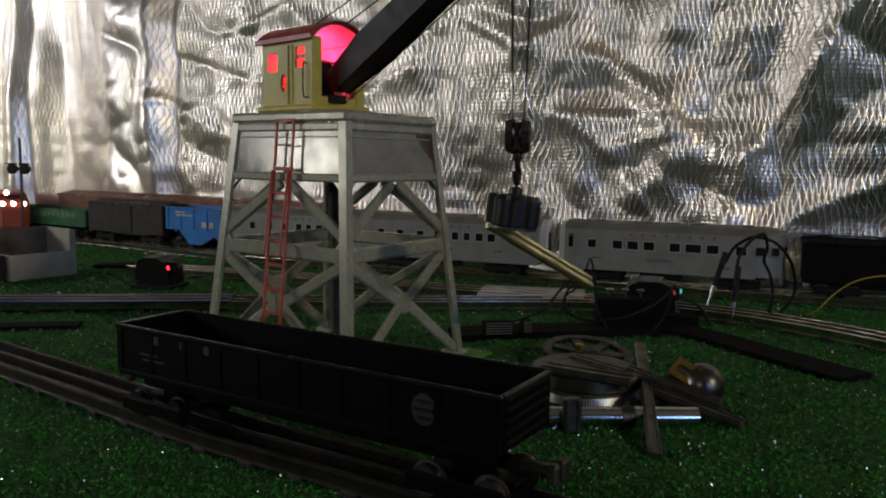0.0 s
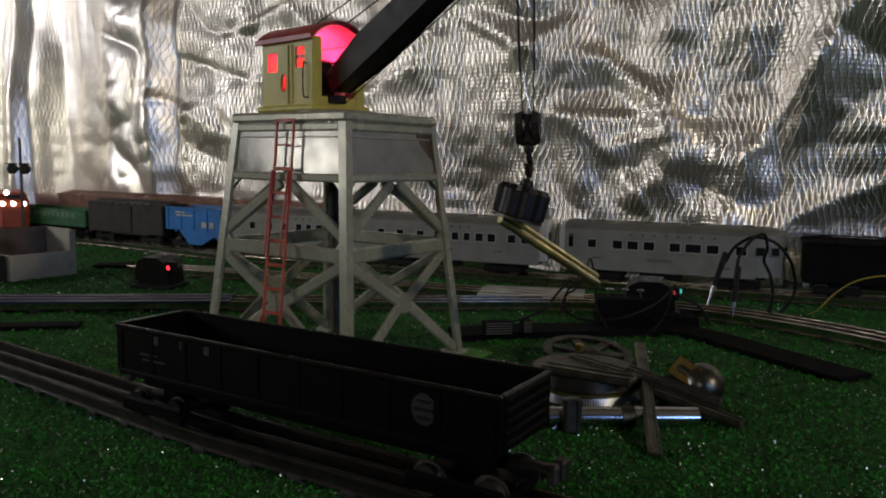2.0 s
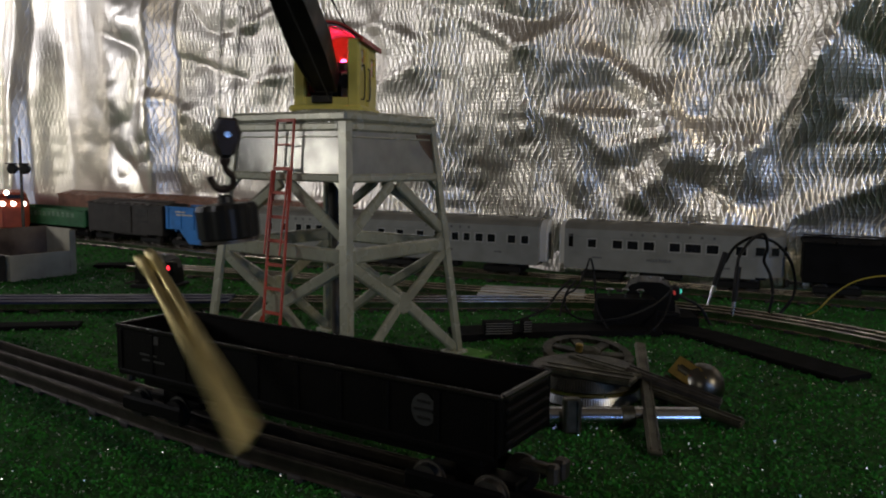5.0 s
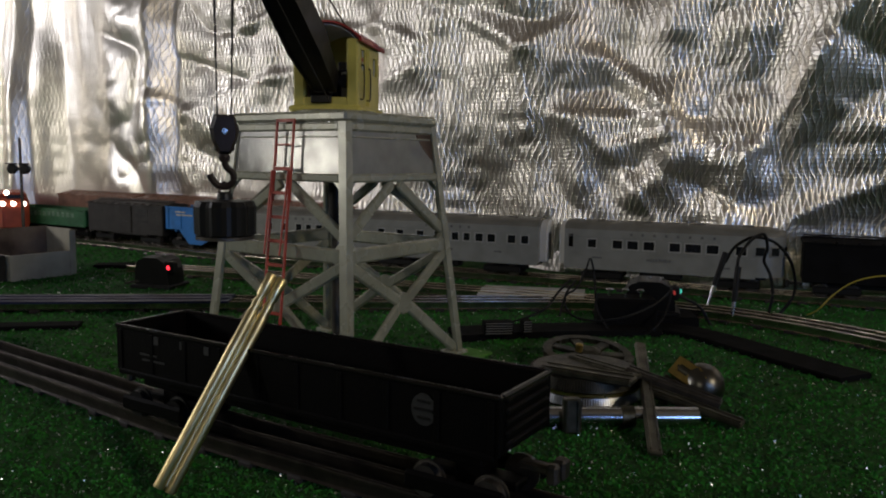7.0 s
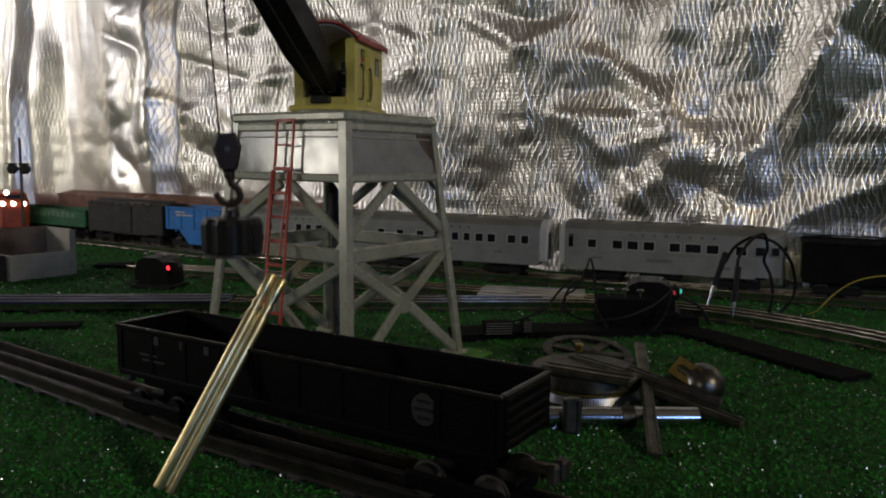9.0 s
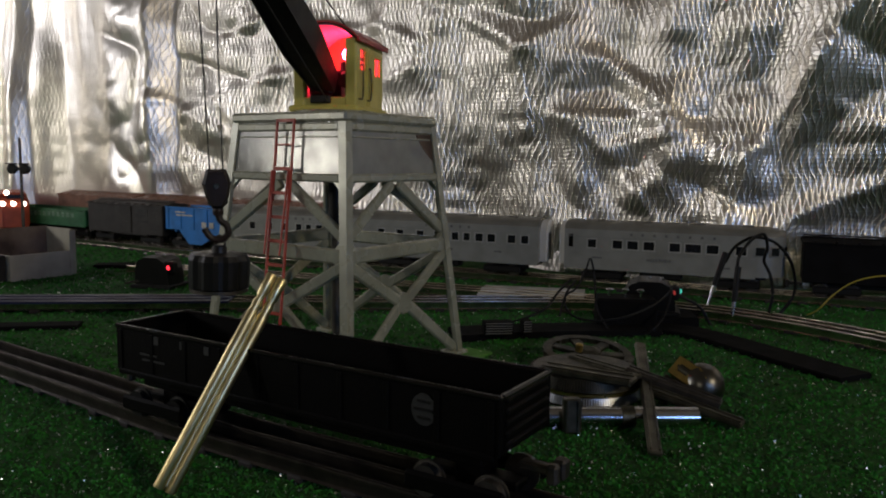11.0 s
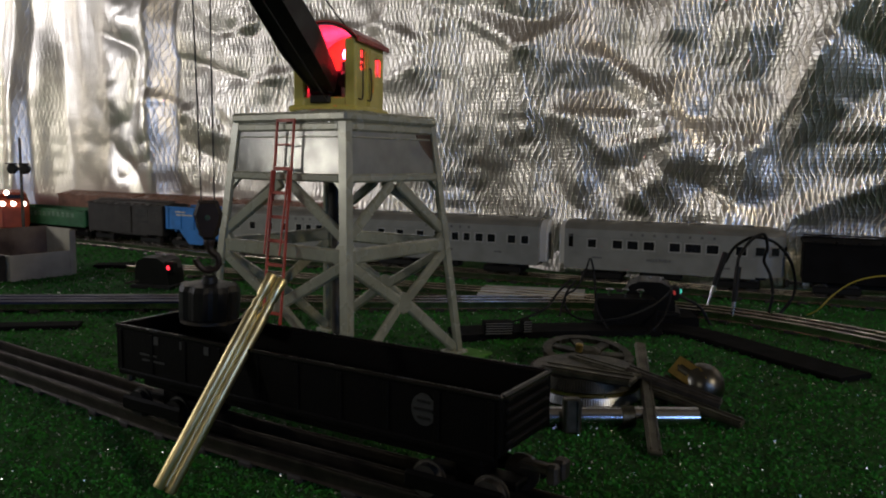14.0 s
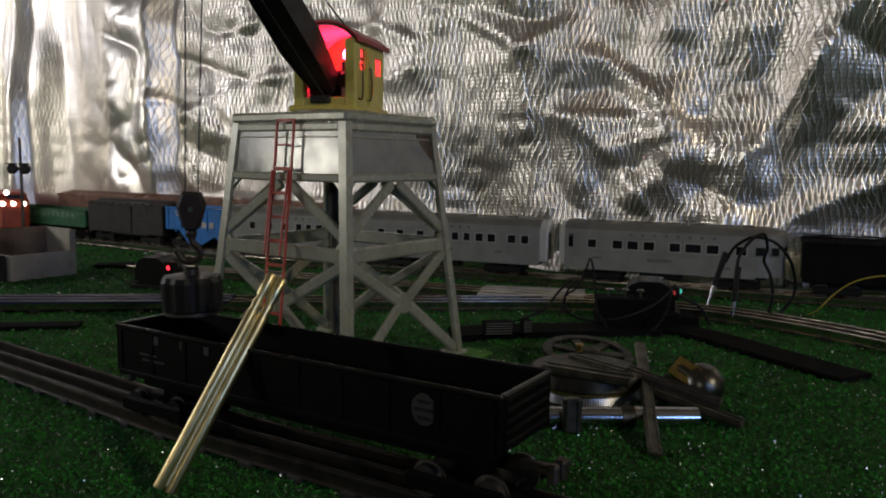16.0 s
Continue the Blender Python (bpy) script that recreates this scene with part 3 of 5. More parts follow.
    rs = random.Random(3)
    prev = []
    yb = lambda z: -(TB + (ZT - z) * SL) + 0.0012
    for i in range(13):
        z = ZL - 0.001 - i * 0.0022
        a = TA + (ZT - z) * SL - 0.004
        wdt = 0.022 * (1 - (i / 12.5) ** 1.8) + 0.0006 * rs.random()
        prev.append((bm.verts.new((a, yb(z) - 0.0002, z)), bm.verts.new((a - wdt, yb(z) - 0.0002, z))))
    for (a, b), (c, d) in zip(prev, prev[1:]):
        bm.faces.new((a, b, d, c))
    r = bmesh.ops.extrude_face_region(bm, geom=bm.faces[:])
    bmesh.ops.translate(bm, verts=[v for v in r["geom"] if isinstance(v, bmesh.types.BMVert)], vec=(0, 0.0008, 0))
    part("brown_wedge", bm, BROWNWEDGE, t, "brown wedge-shaped patch on the panel")
    # drive shaft
    part("shaft_sleeve", LATHE([(0.006, 0.10), (0.006, ZL)], 20), BLACK, t, "dark drive tube")
    part("shaft", LATHE([(0.0035, 0.0), (0.0035, 0.10)], 16), DARKIRON, t, "thin dark steel drive shaft")
    for sx in (1,):
        c = corner(sx, -1, 0)
        part("pad", B((c.x + 0.004, c.y - 0.006, 0.0012), (0.026, 0.026, 0.0024), 0.0008), GREENPAD, t, "bright green felt pad")
    return t


tower()


def ladder():
    """The ladder on the tower's track-side face, in the tower's space."""
    t = thing("ladder", "red plastic ladder clipped to the grey crane tower", "ladder", pose(*TOWER, 0, 0, 0, TYAW))

    def P(k, z, out=0.004):
        return Vector((-(TA + (ZT - z) * SL) - out, k - 0.0035, z))
    for k in (-0.0085, 0.0085):
        part("stile", BAR(P(k, ZL + 0.002), P(k, 0.128), 0.0018, 0.0018, 0.0004), REDLADDER, t)
        part("stile", BAR(P(k * 1.02, 0.150, 0.0050), P(k * 1.05, 0.0, 0.0062), 0.0019, 0.0019, 0.0004), REDLADDER, t)
        part("foot_strut", BAR(P(k * 0.98, 0.150, 0.0066), P(k * 0.92, 0.090, 0.0098), 0.0014, 0.0014, 0.0003), REDLADDER, t)
    for i in range(11):
        z = ZL + 0.001 - i * 0.0172
        out = 0.004 if z > 0.148 else 0.0054
        part("rung", BAR(P(-0.0090, z, out), P(0.0090, z, out), 0.0016, 0.0012 if i == 1 else 0.0024, 0.0004), REDLADDER, t)
    for k in (-1, 1):
        part("stay", BAR(P(0.009 * k, 0.045, 0.007), P(0.021 * k, 0.003, 0.016), 0.0013, 0.0013), REDLADDER, t)


ladder()

# ---- crane cab, turning on the tower ----
CW, CF, CR = 0.0501, 0.0113, 0.0537
CZ0, CZE = 0.0025, 0.0535    # floor and eaves above the deck
CAB_Z = ZT + 0.0032


def crane_cab():
    t = thing("crane_cab", "yellow plastic crane cab with a red curved roof and black boom", "crane cab", pose(*TC, CAB_Z, 0, 0, -42.8))
    L = CF + CR
    part("base_plate", B(((CF - CR) / 2, 0, 0.0012), (L + 0.008, CW + 0.007, 0.0055), 0.0018), YELLOW, t)
    # side walls with two windows, an oval and a door window; x 0 at the rear
    h = CZE - CZ0
    holes = [(0.0070, 0.0275, 0.0190, 0.0415), (0.0235, 0.0140, 0.0310, 0.0230), (0.0248, 0.0120, 0.0297, 0.0250), (0.0420, 0.0290, 0.0535, 0.0445)]
    for s in (-1, 1):
        y = s * CW / 2 - (0.0 if s < 0 else 0.0016)
        w = part("side_wall", PLATE(L - 0.002, h, 0.0016, holes, pose(-CR + 0.001, y, CZ0)), YELLOW, t)
        part("reflector_lining", PLATE(L - 0.010, h - 0.004, 0.0006, [(a - 0.004, b - 0.002, c - 0.004, d - 0.002) for a, b, c, d in holes], pose(-CR + 0.005, s * (CW / 2 - 0.0024) - 0.0003, CZ0 + 0.002)), LINING, w, "white inner layer added to catch the lamp's red")
        for x0 in (0.0345, 0.0395):
            part("rib", B((-CR + x0, s * (CW / 2 + 0.0004), CZ0 + h * 0.48), (0.0022, 0.0016, h * 0.86), 0.0004), YELLOW, w)
        part("window_bar", B((-CR + 0.0478, s * (CW / 2 - 0.002), CZ0 + 0.0375), (0.0105, 0.001, 0.003)), REDROOF, w)
        for x0, za, zb in ((0.0565, 0.010, 0.034),) if s < 0 else ((0.0565, 0.010, 0.034), (0.0375, 0.010, 0.033)):
            yy = s * (CW / 2 + 0.0026)
            part("grab_rail", WIRE([(-CR + x0, yy - s * 0.0024, zb), (-CR + x0, yy, zb - 0.001), (-CR + x0, yy, za + 0.001), (-CR + x0 + 0.0035, yy - s * 0.0018, za - 0.001)], 0.0006, 5, 6), BLACK, w, "dark brown wire grab rail")
    part("rear_wall", B((-CR + 0.0008, 0, CZ0 + h / 2 + 0.002), (0.0016, CW - 0.0034, h + 0.002)), YELLOW, t)
    # front: two posts, low sill and open arch
    for s in (-1, 1):
        part("corner_post", B((CF - 0.003, s * (CW / 2 - 0.0042), CZ0 + h / 2), (0.0066, 0.0090, h), 0.0012), YELLOW, t)
    part("sill", B((CF - 0.002, 0.0, CZ0 + 0.0042), (0.003, CW - 0.017, 0.007), 0.0006), YELLOW, t)
    part("winch_box", B((CF + 0.0008, -0.003, CZ0 + 0.0060), (0.004, 0.016, 0.0062), 0.0008), BLACK, t, "small black winch box")
    part("floor_plate", B(((CF - CR) / 2, 0, CZ0 + 0.002), (L - 0.004, CW - 0.004, 0.0016)), REDROOF, t)
    # curved roof
    bm = bmesh.new()
    n = 14
    ro, rise, eave = [], 0.0125, 0.0028
    for x in (-CR - 0.0045, CF + 0.0025):
        ring_o, ring_i = [], []
        for i in range(n + 1):
            k = -1 + 2 * i / n
            yy = k * (CW / 2 + eave)
            z = CZE - 0.001 + rise * (1 - abs(k) ** 2.3)
            ring_o.append(bm.verts.new((x, yy, z + 0.0015)))
            ring_i.append(bm.verts.new((x, yy * 0.985, z)))
        ro.append((ring_o, ring_i))
    (o0, i0), (o1, i1) = ro
    for i in range(n):
        bm.faces.new((o0[i], o0[i + 1], o1[i + 1], o1[i]))
        bm.faces.new((i0[i], i1[i], i1[i + 1], i0[i + 1]))
        bm.faces.new((o0[i], i0[i], i0[i + 1], o0[i + 1]))
        bm.faces.new((o1[i], o1[i + 1], i1[i + 1], i1[i]))
    for i in (0, n):
        bm.faces.new((o0[i], o1[i], i1[i], i0[i]))
    roof = part("roof", bm, REDROOF, t, "curved red plastic roof", smooth=True)
    bm = bmesh.new()
    pr = [(-1 + 2 * i / n) * (CW / 2 - 0.0005) for i in range(n + 1)]
    lo = [(y, CZE - 0.0014 + rise * (1 - abs(y / (CW / 2 - 0.0005)) ** 2.3) * 0.97) for y in pr]
    sweep(bm, [Vector((-CR + 0.004, 0, 0)), Vector((CF - 0.0008, 0, 0))], lo + [(y, z - 0.0006) for y, z in reversed(lo)])
    part("reflector_lining", bm, LINING, roof, "white inner layer added to catch the lamp's red")
    for s in (-1, 1):
        part("eave_strip", BAR((-CR - 0.0045, s * (CW / 2 + eave), CZE - 0.0005), (CF + 0.0025, s * (CW / 2 + eave), CZE - 0.0005), 0.0016, 0.0042, 0.0005), REDROOF, roof)
    # rear gable under the arch
    bm = bmesh.new()
    f = [bm.verts.new((-CR + 0.0012, -1 * (CW / 2 - 0.001) + (CW - 0.002) * i / n, CZE - 0.001 + rise * (1 - abs(-1 + 2 * i / n) ** 2.3))) for i in range(n + 1)]
    bm.faces.new(f)
    r = bmesh.ops.extrude_face_region(bm, geom=bm.faces[:])
    bmesh.ops.translate(bm, verts=[v for v in r["geom"] if isinstance(v, bmesh.types.BMVert)], vec=(-0.001, 0, 0))
    part("gable", bm, YELLOW, t)
    # motor housing inside and the lamp in an added sleeve, to sink into
    part("motor_housing", B((-0.022, 0.004, CZ0 + 0.0165), (0.030, 0.018, 0.026), 0.002), BLACK, t, "dark motor housing")
    part("winch_drum", B((-0.001, -0.0075, CZ0 + 0.0225), (0.006, 0.019, 0.026), 0.002), BLACK, t, "dark winch gearing")
    part("gear_bracket", B((-0.004, 0.0125, CZ0 + 0.0170), (0.004, 0.009, 0.022), 0.001), LINING, t, "pale gear bracket")
    part("pinion", LATHE([(0.0052, -0.0015), (0.0052, 0.0015)], 18, pose(-0.0005, 0.0120, CZ0 + 0.0205, 0, 90, 0)), DARKIRON, t, "dark pinion on the bracket")
    part("bulb_sleeve", LATHE([(0.0052, 0.0), (0.0052, 0.0110), (0.0042, 0.0110), (0.0042, 0.001)], 16, pose(-0.026, 0.004, CZ0 + 0.0265)), BLACK, t, "dark sleeve added round the bulb")
    # boom: tapering channel with lattice ribs, tip at 183 mm
    el = 29.7
    b0, b1 = Vector((0.009, 0, 0.0200)), Vector((0.183, 0, 0.0115 + 0.187 * math.tan(radians(el))))
    m = basis(b0, b1)
    n = (b1 - b0).length
    boom = part("boom", B((n / 2, 0, 0), (n, 0.0035, 0.0145), 0.001, m), BOOM, t, "black plastic crane boom")

    def chord(y, z, w, hgt):
        prof = [(-w / 2, -hgt / 2), (w / 2, -hgt / 2), (w / 2, hgt / 2), (-w / 2, hgt / 2)]
        bmx = sweep(bmesh.new(), [(n * q / 8, 0, 0) for q in range(9)], prof)
        bmesh.ops.recalc_face_normals(bmx, faces=bmx.faces)
        for v in bmx.verts:
            k = (1 - 0.30 * max(0.0, v.co.x / n - 0.25)) * min(1.0, 0.72 + 1.2 * v.co.x / n)
            v.co.y, v.co.z = (v.co.y + y) * k, (v.co.z + z) * k
            v.co = m @ v.co
        part("chord", bmx, BOOM, boom)
    for y in (-0.0112, 0.0112):
        chord(y, 0, 0.0022, 0.0215)
    chord(0, -0.0085, 0.0215, 0.002)
    chord(0, 0.0075, 0.017, 0.0016)
    for i in range(9):
        x0 = 0.012 + i * n / 9.4
        part("lattice_rib", BAR(m @ Vector((x0, -0.0100, 0.0098)), m @ Vector((x0 + 0.012, 0.0098, 0.0098)), 0.0018, 0.0016), BOOM, boom)
    part("sheave", LATHE([(0.006, -0.003), (0.0045, -0.001), (0.0045, 0.001), (0.006, 0.003)], 20, m @ pose(n - 0.003, 0, 0.001, 90, 0, 0)), DARKIRON, boom, "dark pulley at the boom tip")
    # luffing cords from roof and from winch to the boom
    part("stay_cord", ROD((-0.004, -0.012, CZE + 0.010), m @ Vector((n * 0.97, -0.006, 0.012)), 0.0006, 6), CORD, t, "thin black stay cord")
    part("stay_cord", ROD((-0.004, 0.012, CZE + 0.010), m @ Vector((n * 0.97, 0.006, 0.012)), 0.0006, 6), CORD, t, "thin black stay cord")
    part("hoist_cord", ROD((CF + 0.003, 0.004, CZ0 + 0.004), m @ Vector((n * 0.985, 0.003, -0.0185)), 0.0005, 6), CORD, t, "thin black hoist cord")
    lamp = part("lamp_bulb", LATHE([(0.0008, -0.0045), (0.0034, -0.002), (0.0036, 0.001), (0.0022, 0.004), (0.0006, 0.0048)], 14), REDLAMP, t, "small glowing red bulb", smooth=True)
    lamp.matrix_local = pose(-0.026, 0.004, CZ0 + 0.0435)
    return t, lamp


CAB, LAMP = crane_cab()
TIP_R, TIP_Z = 0.183, CAB_Z + 0.0115 + 0.187 * math.tan(radians(29.7))


def hook_block():
    """Origin at the block's middle; the hook hangs below."""
    t = thing("hook_block", "brown-black plastic pulley block with a heavy hook", "crane hook")
    prof = [(0.0, 0.0105), (0.0052, 0.0100), (0.0078, 0.0025), (0.0062, -0.0050), (0.0030, -0.0115)]
    pts = [(y, z) for y, z in prof[1:]] + [(-y, z) for y, z in reversed(prof[1:])]
    for s in (-1, 1):
        bm = bmesh.new()
        f = [bm.verts.new((s * 0.0030, y, z)) for y, z in pts]
        g = [bm.verts.new((s * 0.0074, y * 0.78, z * 0.86)) for y, z in pts]
        bm.faces.new(f)
        bm.faces.new(g)
        for i in range(len(pts)):
            bm.faces.new((f[i], f[(i + 1) % len(pts)], g[(i + 1) % len(pts)], g[i]))
        part("cheek_plate", bm, HOOKIRON, t)
    part("spacer", B((0, 0, -0.001), (0.0060, 0.0110, 0.0185), 0.0015), HOOKIRON, t)
    part("pulley", LATHE([(0.0066, -0.0026), (0.0052, -0.0008), (0.0052, 0.0008), (0.0066, 0.0026)], 20, pose(0, 0, 0.001, 0, 90, 0)), DARKIRON, t)
    part("axle", ROD((-0.0082, 0, 0.001), (0.0082, 0, 0.001), 0.0016, 10), STEEL, t, "bright steel axle")
    part("swivel", LATHE([(0.0028, -0.0155), (0.0032, -0.013), (0.0024, -0.0100)], 14), HOOKIRON, t)
    pts = [(0, 0, -0.0150), (0, 0.0010, -0.0185), (0, 0.0042, -0.0215), (0, 0.0046, -0.0262), (0, 0.0010, -0.0292), (0, -0.0036, -0.0285), (0, -0.0066, -0.0250), (0, -0.0078, -0.0225)]
    P = smooth_path(pts, 5)
    part("hook", sweep(bmesh.new(), P, circle(0.0019, 8), up=(1, 0, 0)), HOOKIRON, t, smooth=True)
    for y in (-0.0040, 0.0040):
        part("cord", ROD((y * 0.7, y * 0.9, 0.006), (y * 1.1, y * 1.1, 0.090), 0.00042, 6), CORD, t)
    return t


def magnet():
    """A fluted round electromagnet; origin at its middle."""
    t = thing("lifting_magnet", "dark fluted round lifting magnet hanging from the crane hook", "magnet")
    bm = bmesh.new()
    seg, prof = 40, [(0.0148, -0.0110), (0.0168, -0.0098), (0.0171, 0.0055), (0.0156, 0.0085), (0.0055, 0.0092)]
    lathe(bm, prof, seg)
    for i, v in enumerate(bm.verts):
        k = (i % seg)
        if 0 < i // seg < 4 and k % 5 < 2:
            v.co.x, v.co.y = v.co.x * 0.90, v.co.y * 0.90
    part("body", bm, BLACK, t)
    part("pole_ring", LATHE([(0.0160, -0.0126), (0.0160, -0.0108)], 32), DARKIRON, t)
    part("top_boss", LATHE([(0.0045, 0.0085), (0.0040, 0.0125), (0.0022, 0.0135)], 16), BLACK, t)
    part("eye", WIRE([(0, -0.0028, 0.0125), (0, -0.0026, 0.0165), (0, 0, 0.0185), (0, 0.0026, 0.0165), (0, 0.0028, 0.0125)], 0.0008, 5, 6), DARKIRON, t)
    return t


BLOCK, MAGNET = hook_block(), magnet()


def upper_cords():
    t = thing("hoist_cords", "pair of black hoist cords hanging from the boom tip", "crane cord")
    for y in (-0.0050, 0.0050):
        part("cord", ROD((y * 1.2, y * 1.2, 0), (y * 0.8, y * 0.85, -0.100), 0.00042, 6), CORD, t)
    return t


CORDS = upper_cords()


BAR_LEN = 0.1140


def metal_bar():
    """Twin polished tubes joined side by side, from the origin along +x."""
    t = thing("metal_bar", "polished twin-tube metal bar with crimped end", "metal bar")
    n = BAR_LEN
    for y in (-0.0029, 0.0029):
        prof = [(0.0022, 0.0), (0.0027, 0.001), (0.0027, 0.011), (0.0018, 0.0135), (0.0027, 0.016), (0.0022, 0.019), (0.0028, 0.022), (0.0028, n - 0.001), (0.0025, n)]
        part("tube", LATHE(prof, 16, pose(0, y, 0, 0, 90, 0)), BRASSY, t, smooth=True)
    part("web", B((n / 2 + 0.01, 0, 0), (n - 0.024, 0.005, 0.0024), 0.0004), BRASSY, t)
    return t


ROD_BAR = metal_bar()

# ---- rolling stock ----


def truck(t, x, z=0.012, wheel=0.0075, frame_mat=BLACK, wheel_mat=DARKIRON):
    tr = part("truck", B((x, 0, z + wheel + 0.001), (0.046, 0.012, 0.004), 0.0008), frame_mat, t)
    for s in (-1, 1):
        part("side_frame", B((x, s * 0.0205, z + wheel + 0.0005), (0.050, 0.0032, 0.0085), 0.0015), frame_mat, tr)
    for dx in (-0.0155, 0.0155):
        for s in (-1, 1):
            part("wheel", LATHE([(wheel + 0.0012, -0.0002), (wheel + 0.0012, 0.001), (wheel, 0.0012), (wheel - 0.0004, 0.0045), (wheel - 0.002, 0.0045)], 20, pose(x + dx, s * 0.0145, z + wheel, -90 * s, 0, 0)), wheel_mat, tr)


def coupler(t, x, s, z=0.023):
    bm = bmesh.new()
    box(bm, (x + s * 0.006, 0, z), (0.016, 0.006, 0.004), 0.0008)
    box(bm, (x + s * 0.0150, 0.0035, z), (0.006, 0.007, 0.009), 0.0012)
    box(bm, (x + s * 0.0150, -0.0045, z), (0.005, 0.005, 0.009), 0.0012)
    part("coupler", bm, DARKIRON, t)


def side_marks(t, rows, y, material):
    """Plain bars that stand for lettering: x, z, width, height, on the side at y."""
    for x, z, w, h in rows:
        part("lettering", B((x, y, z), (w, 0.0005, h)), material, t)


def gondola(name, label, m, body, L=0.243, W=0.049, z0=0.033, z1=0.066, marks=None, ribs=9, markmat=DIMLETTER, emblem=False):
    t = thing(name, label, "toy gondola", m)
    h = z1 - z0
    for s in (-1, 1):
        w = part("side_wall", B((0, s * (W / 2 - 0.001), (z0 + z1) / 2), (L, 0.002, h), 0.0004), body, t)
        part("top_rail", B((0, s * (W / 2 - 0.0006), z1 - 0.0012), (L + 0.001, 0.0032, 0.0024), 0.0008), TOPRAIL if body is CARBLACK else body, w)
        for i in range(ribs):
            x = -L / 2 + 0.004 + (L - 0.008) * i / (ribs - 1)
            part("rib", B((x, s * (W / 2 + 0.0002), (z0 + z1) / 2 - 0.001), (0.0030, 0.0010, h - 0.004), 0.0003), body, w)
        part("bottom_sill", B((0, s * (W / 2 - 0.0004), z0 - 0.0006), (L * 0.98, 0.0030, 0.0030), 0.0006), body, w)
    for s in (-1, 1):
        e = part("end_wall", B((s * (L / 2 - 0.001), 0, (z0 + z1) / 2), (0.002, W - 0.004, h - 0.001), 0.0004), body, t)
        for i in range(5):
            part("end_rib", B((s * (L / 2 + 0.0004), 0, z0 + 0.004 + i * (h - 0.007) / 4), (0.0020, W - 0.008, 0.0030), 0.0009), body, e)
        part("end_rail", B((s * (L / 2 - 0.0006), 0, z1 - 0.0012), (0.0028, W - 0.004, 0.0024), 0.0007), TOPRAIL if body is CARBLACK else body, e)
        coupler(t, s * L / 2, s, z0 - 0.010)
    part("floor", B((0, 0, z0 + 0.0005), (L - 0.004, W - 0.004, 0.002)), body, t)
    part("underframe", B((0, 0, z0 - 0.005), (L * 0.90, 0.034, 0.009), 0.001), CARBLACK, t)
    for x in (-L / 2 + 0.024, L / 2 - 0.024):
        part("bolster", B((x, 0, (z0 + 0.014) / 2), (0.014, 0.016, z0 - 0.014), 0.001), CARBLACK, t)
        truck(t, x, frame_mat=CARBLACK, wheel_mat=BLACK if x < 0 else DARKIRON)
    if marks:
        side_marks(t, marks, -W / 2 - 0.0002, markmat)
    if emblem:
        bm = bmesh.new()
        lathe(bm, [(0.0070, -0.0003), (0.0070, 0.0003)], 28, pose(0.0850, -W / 2 - 0.0001, 0.0540, 90, 0, 0) @ Matrix.Diagonal((0.90, 1, 1, 1)))
        part("emblem", bm, DIMLETTER, t, "worn grey oval emblem")
        for k in (-1, 0, 1):
            part("emblem_bar", B((0.0850, -W / 2 - 0.0006, 0.0540 + k * 0.0036), (0.0090 - abs(k) * 0.003, 0.0006, 0.0012)), BLACK, t)
    return t


def boxcar(name, label, m, body, roofm, L=0.205, W=0.054, z0=0.028, z1=0.080, marks=(), door=True, markmat=LETTER):
    t = thing(name, label, "toy boxcar", m)
    part("body", B((0, 0, (z0 + z1) / 2), (L, W, z1 - z0), 0.0015), body, t)
    bm = bmesh.new()
    pr = [(-W / 2 - 0.0015, 0), (-W / 2 - 0.0015, 0.0015), (0, 0.0065), (W / 2 + 0.0015, 0.0015), (W / 2 + 0.0015, 0)]
    sweep(bm, [Vector((-L / 2 - 0.002, 0, z1 - 0.001)), Vector((L / 2 + 0.002, 0, z1 - 0.001))], pr)
    roof = part("roof", bm, roofm, t)
    part("roof_walk", B((0, 0, z1 + 0.0068), (L, 0.009, 0.0012)), roofm, roof)
    for i in range(10):
        part("roof_rib", B((-L / 2 + L * (i + 0.5) / 10, 0, z1 + 0.0016), (0.002, W + 0.0035, 0.0020), 0.0004), roofm, roof)
    for s in (-1, 1):
        if door:
            d = part("door", B((0, s * (W / 2 + 0.0006), (z0 + z1) / 2), (0.040, 0.0020, (z1 - z0) * 0.90), 0.0004), body, t)
            for k in range(4):
                part("door_rib", B((0, s * (W / 2 + 0.0018), z0 + 0.008 + k * (z1 - z0) * 0.24), (0.037, 0.0010, 0.0018)), body, d)
            part("door_track", B((0.018, s * (W / 2 + 0.0008), z0 + 0.0008), (0.085, 0.0018, 0.0020)), body, t)
        for k in range(7):
            part("ladder_rung", B((L / 2 - 0.012, s * (W / 2 + 0.0010), z0 + 0.006 + k * 0.0065), (0.013, 0.0010, 0.0008)), body, t)
        coupler(t, s * L / 2, s)
    part("underframe", B((0, 0, z0 - 0.003), (L * 0.9, 0.022, 0.006), 0.001), BLACK, t)
    for x in (-L / 2 + 0.036, L / 2 - 0.036):
        truck(t, x)
    side_marks(t, marks, -W / 2 - 0.0003, markmat)
    return t


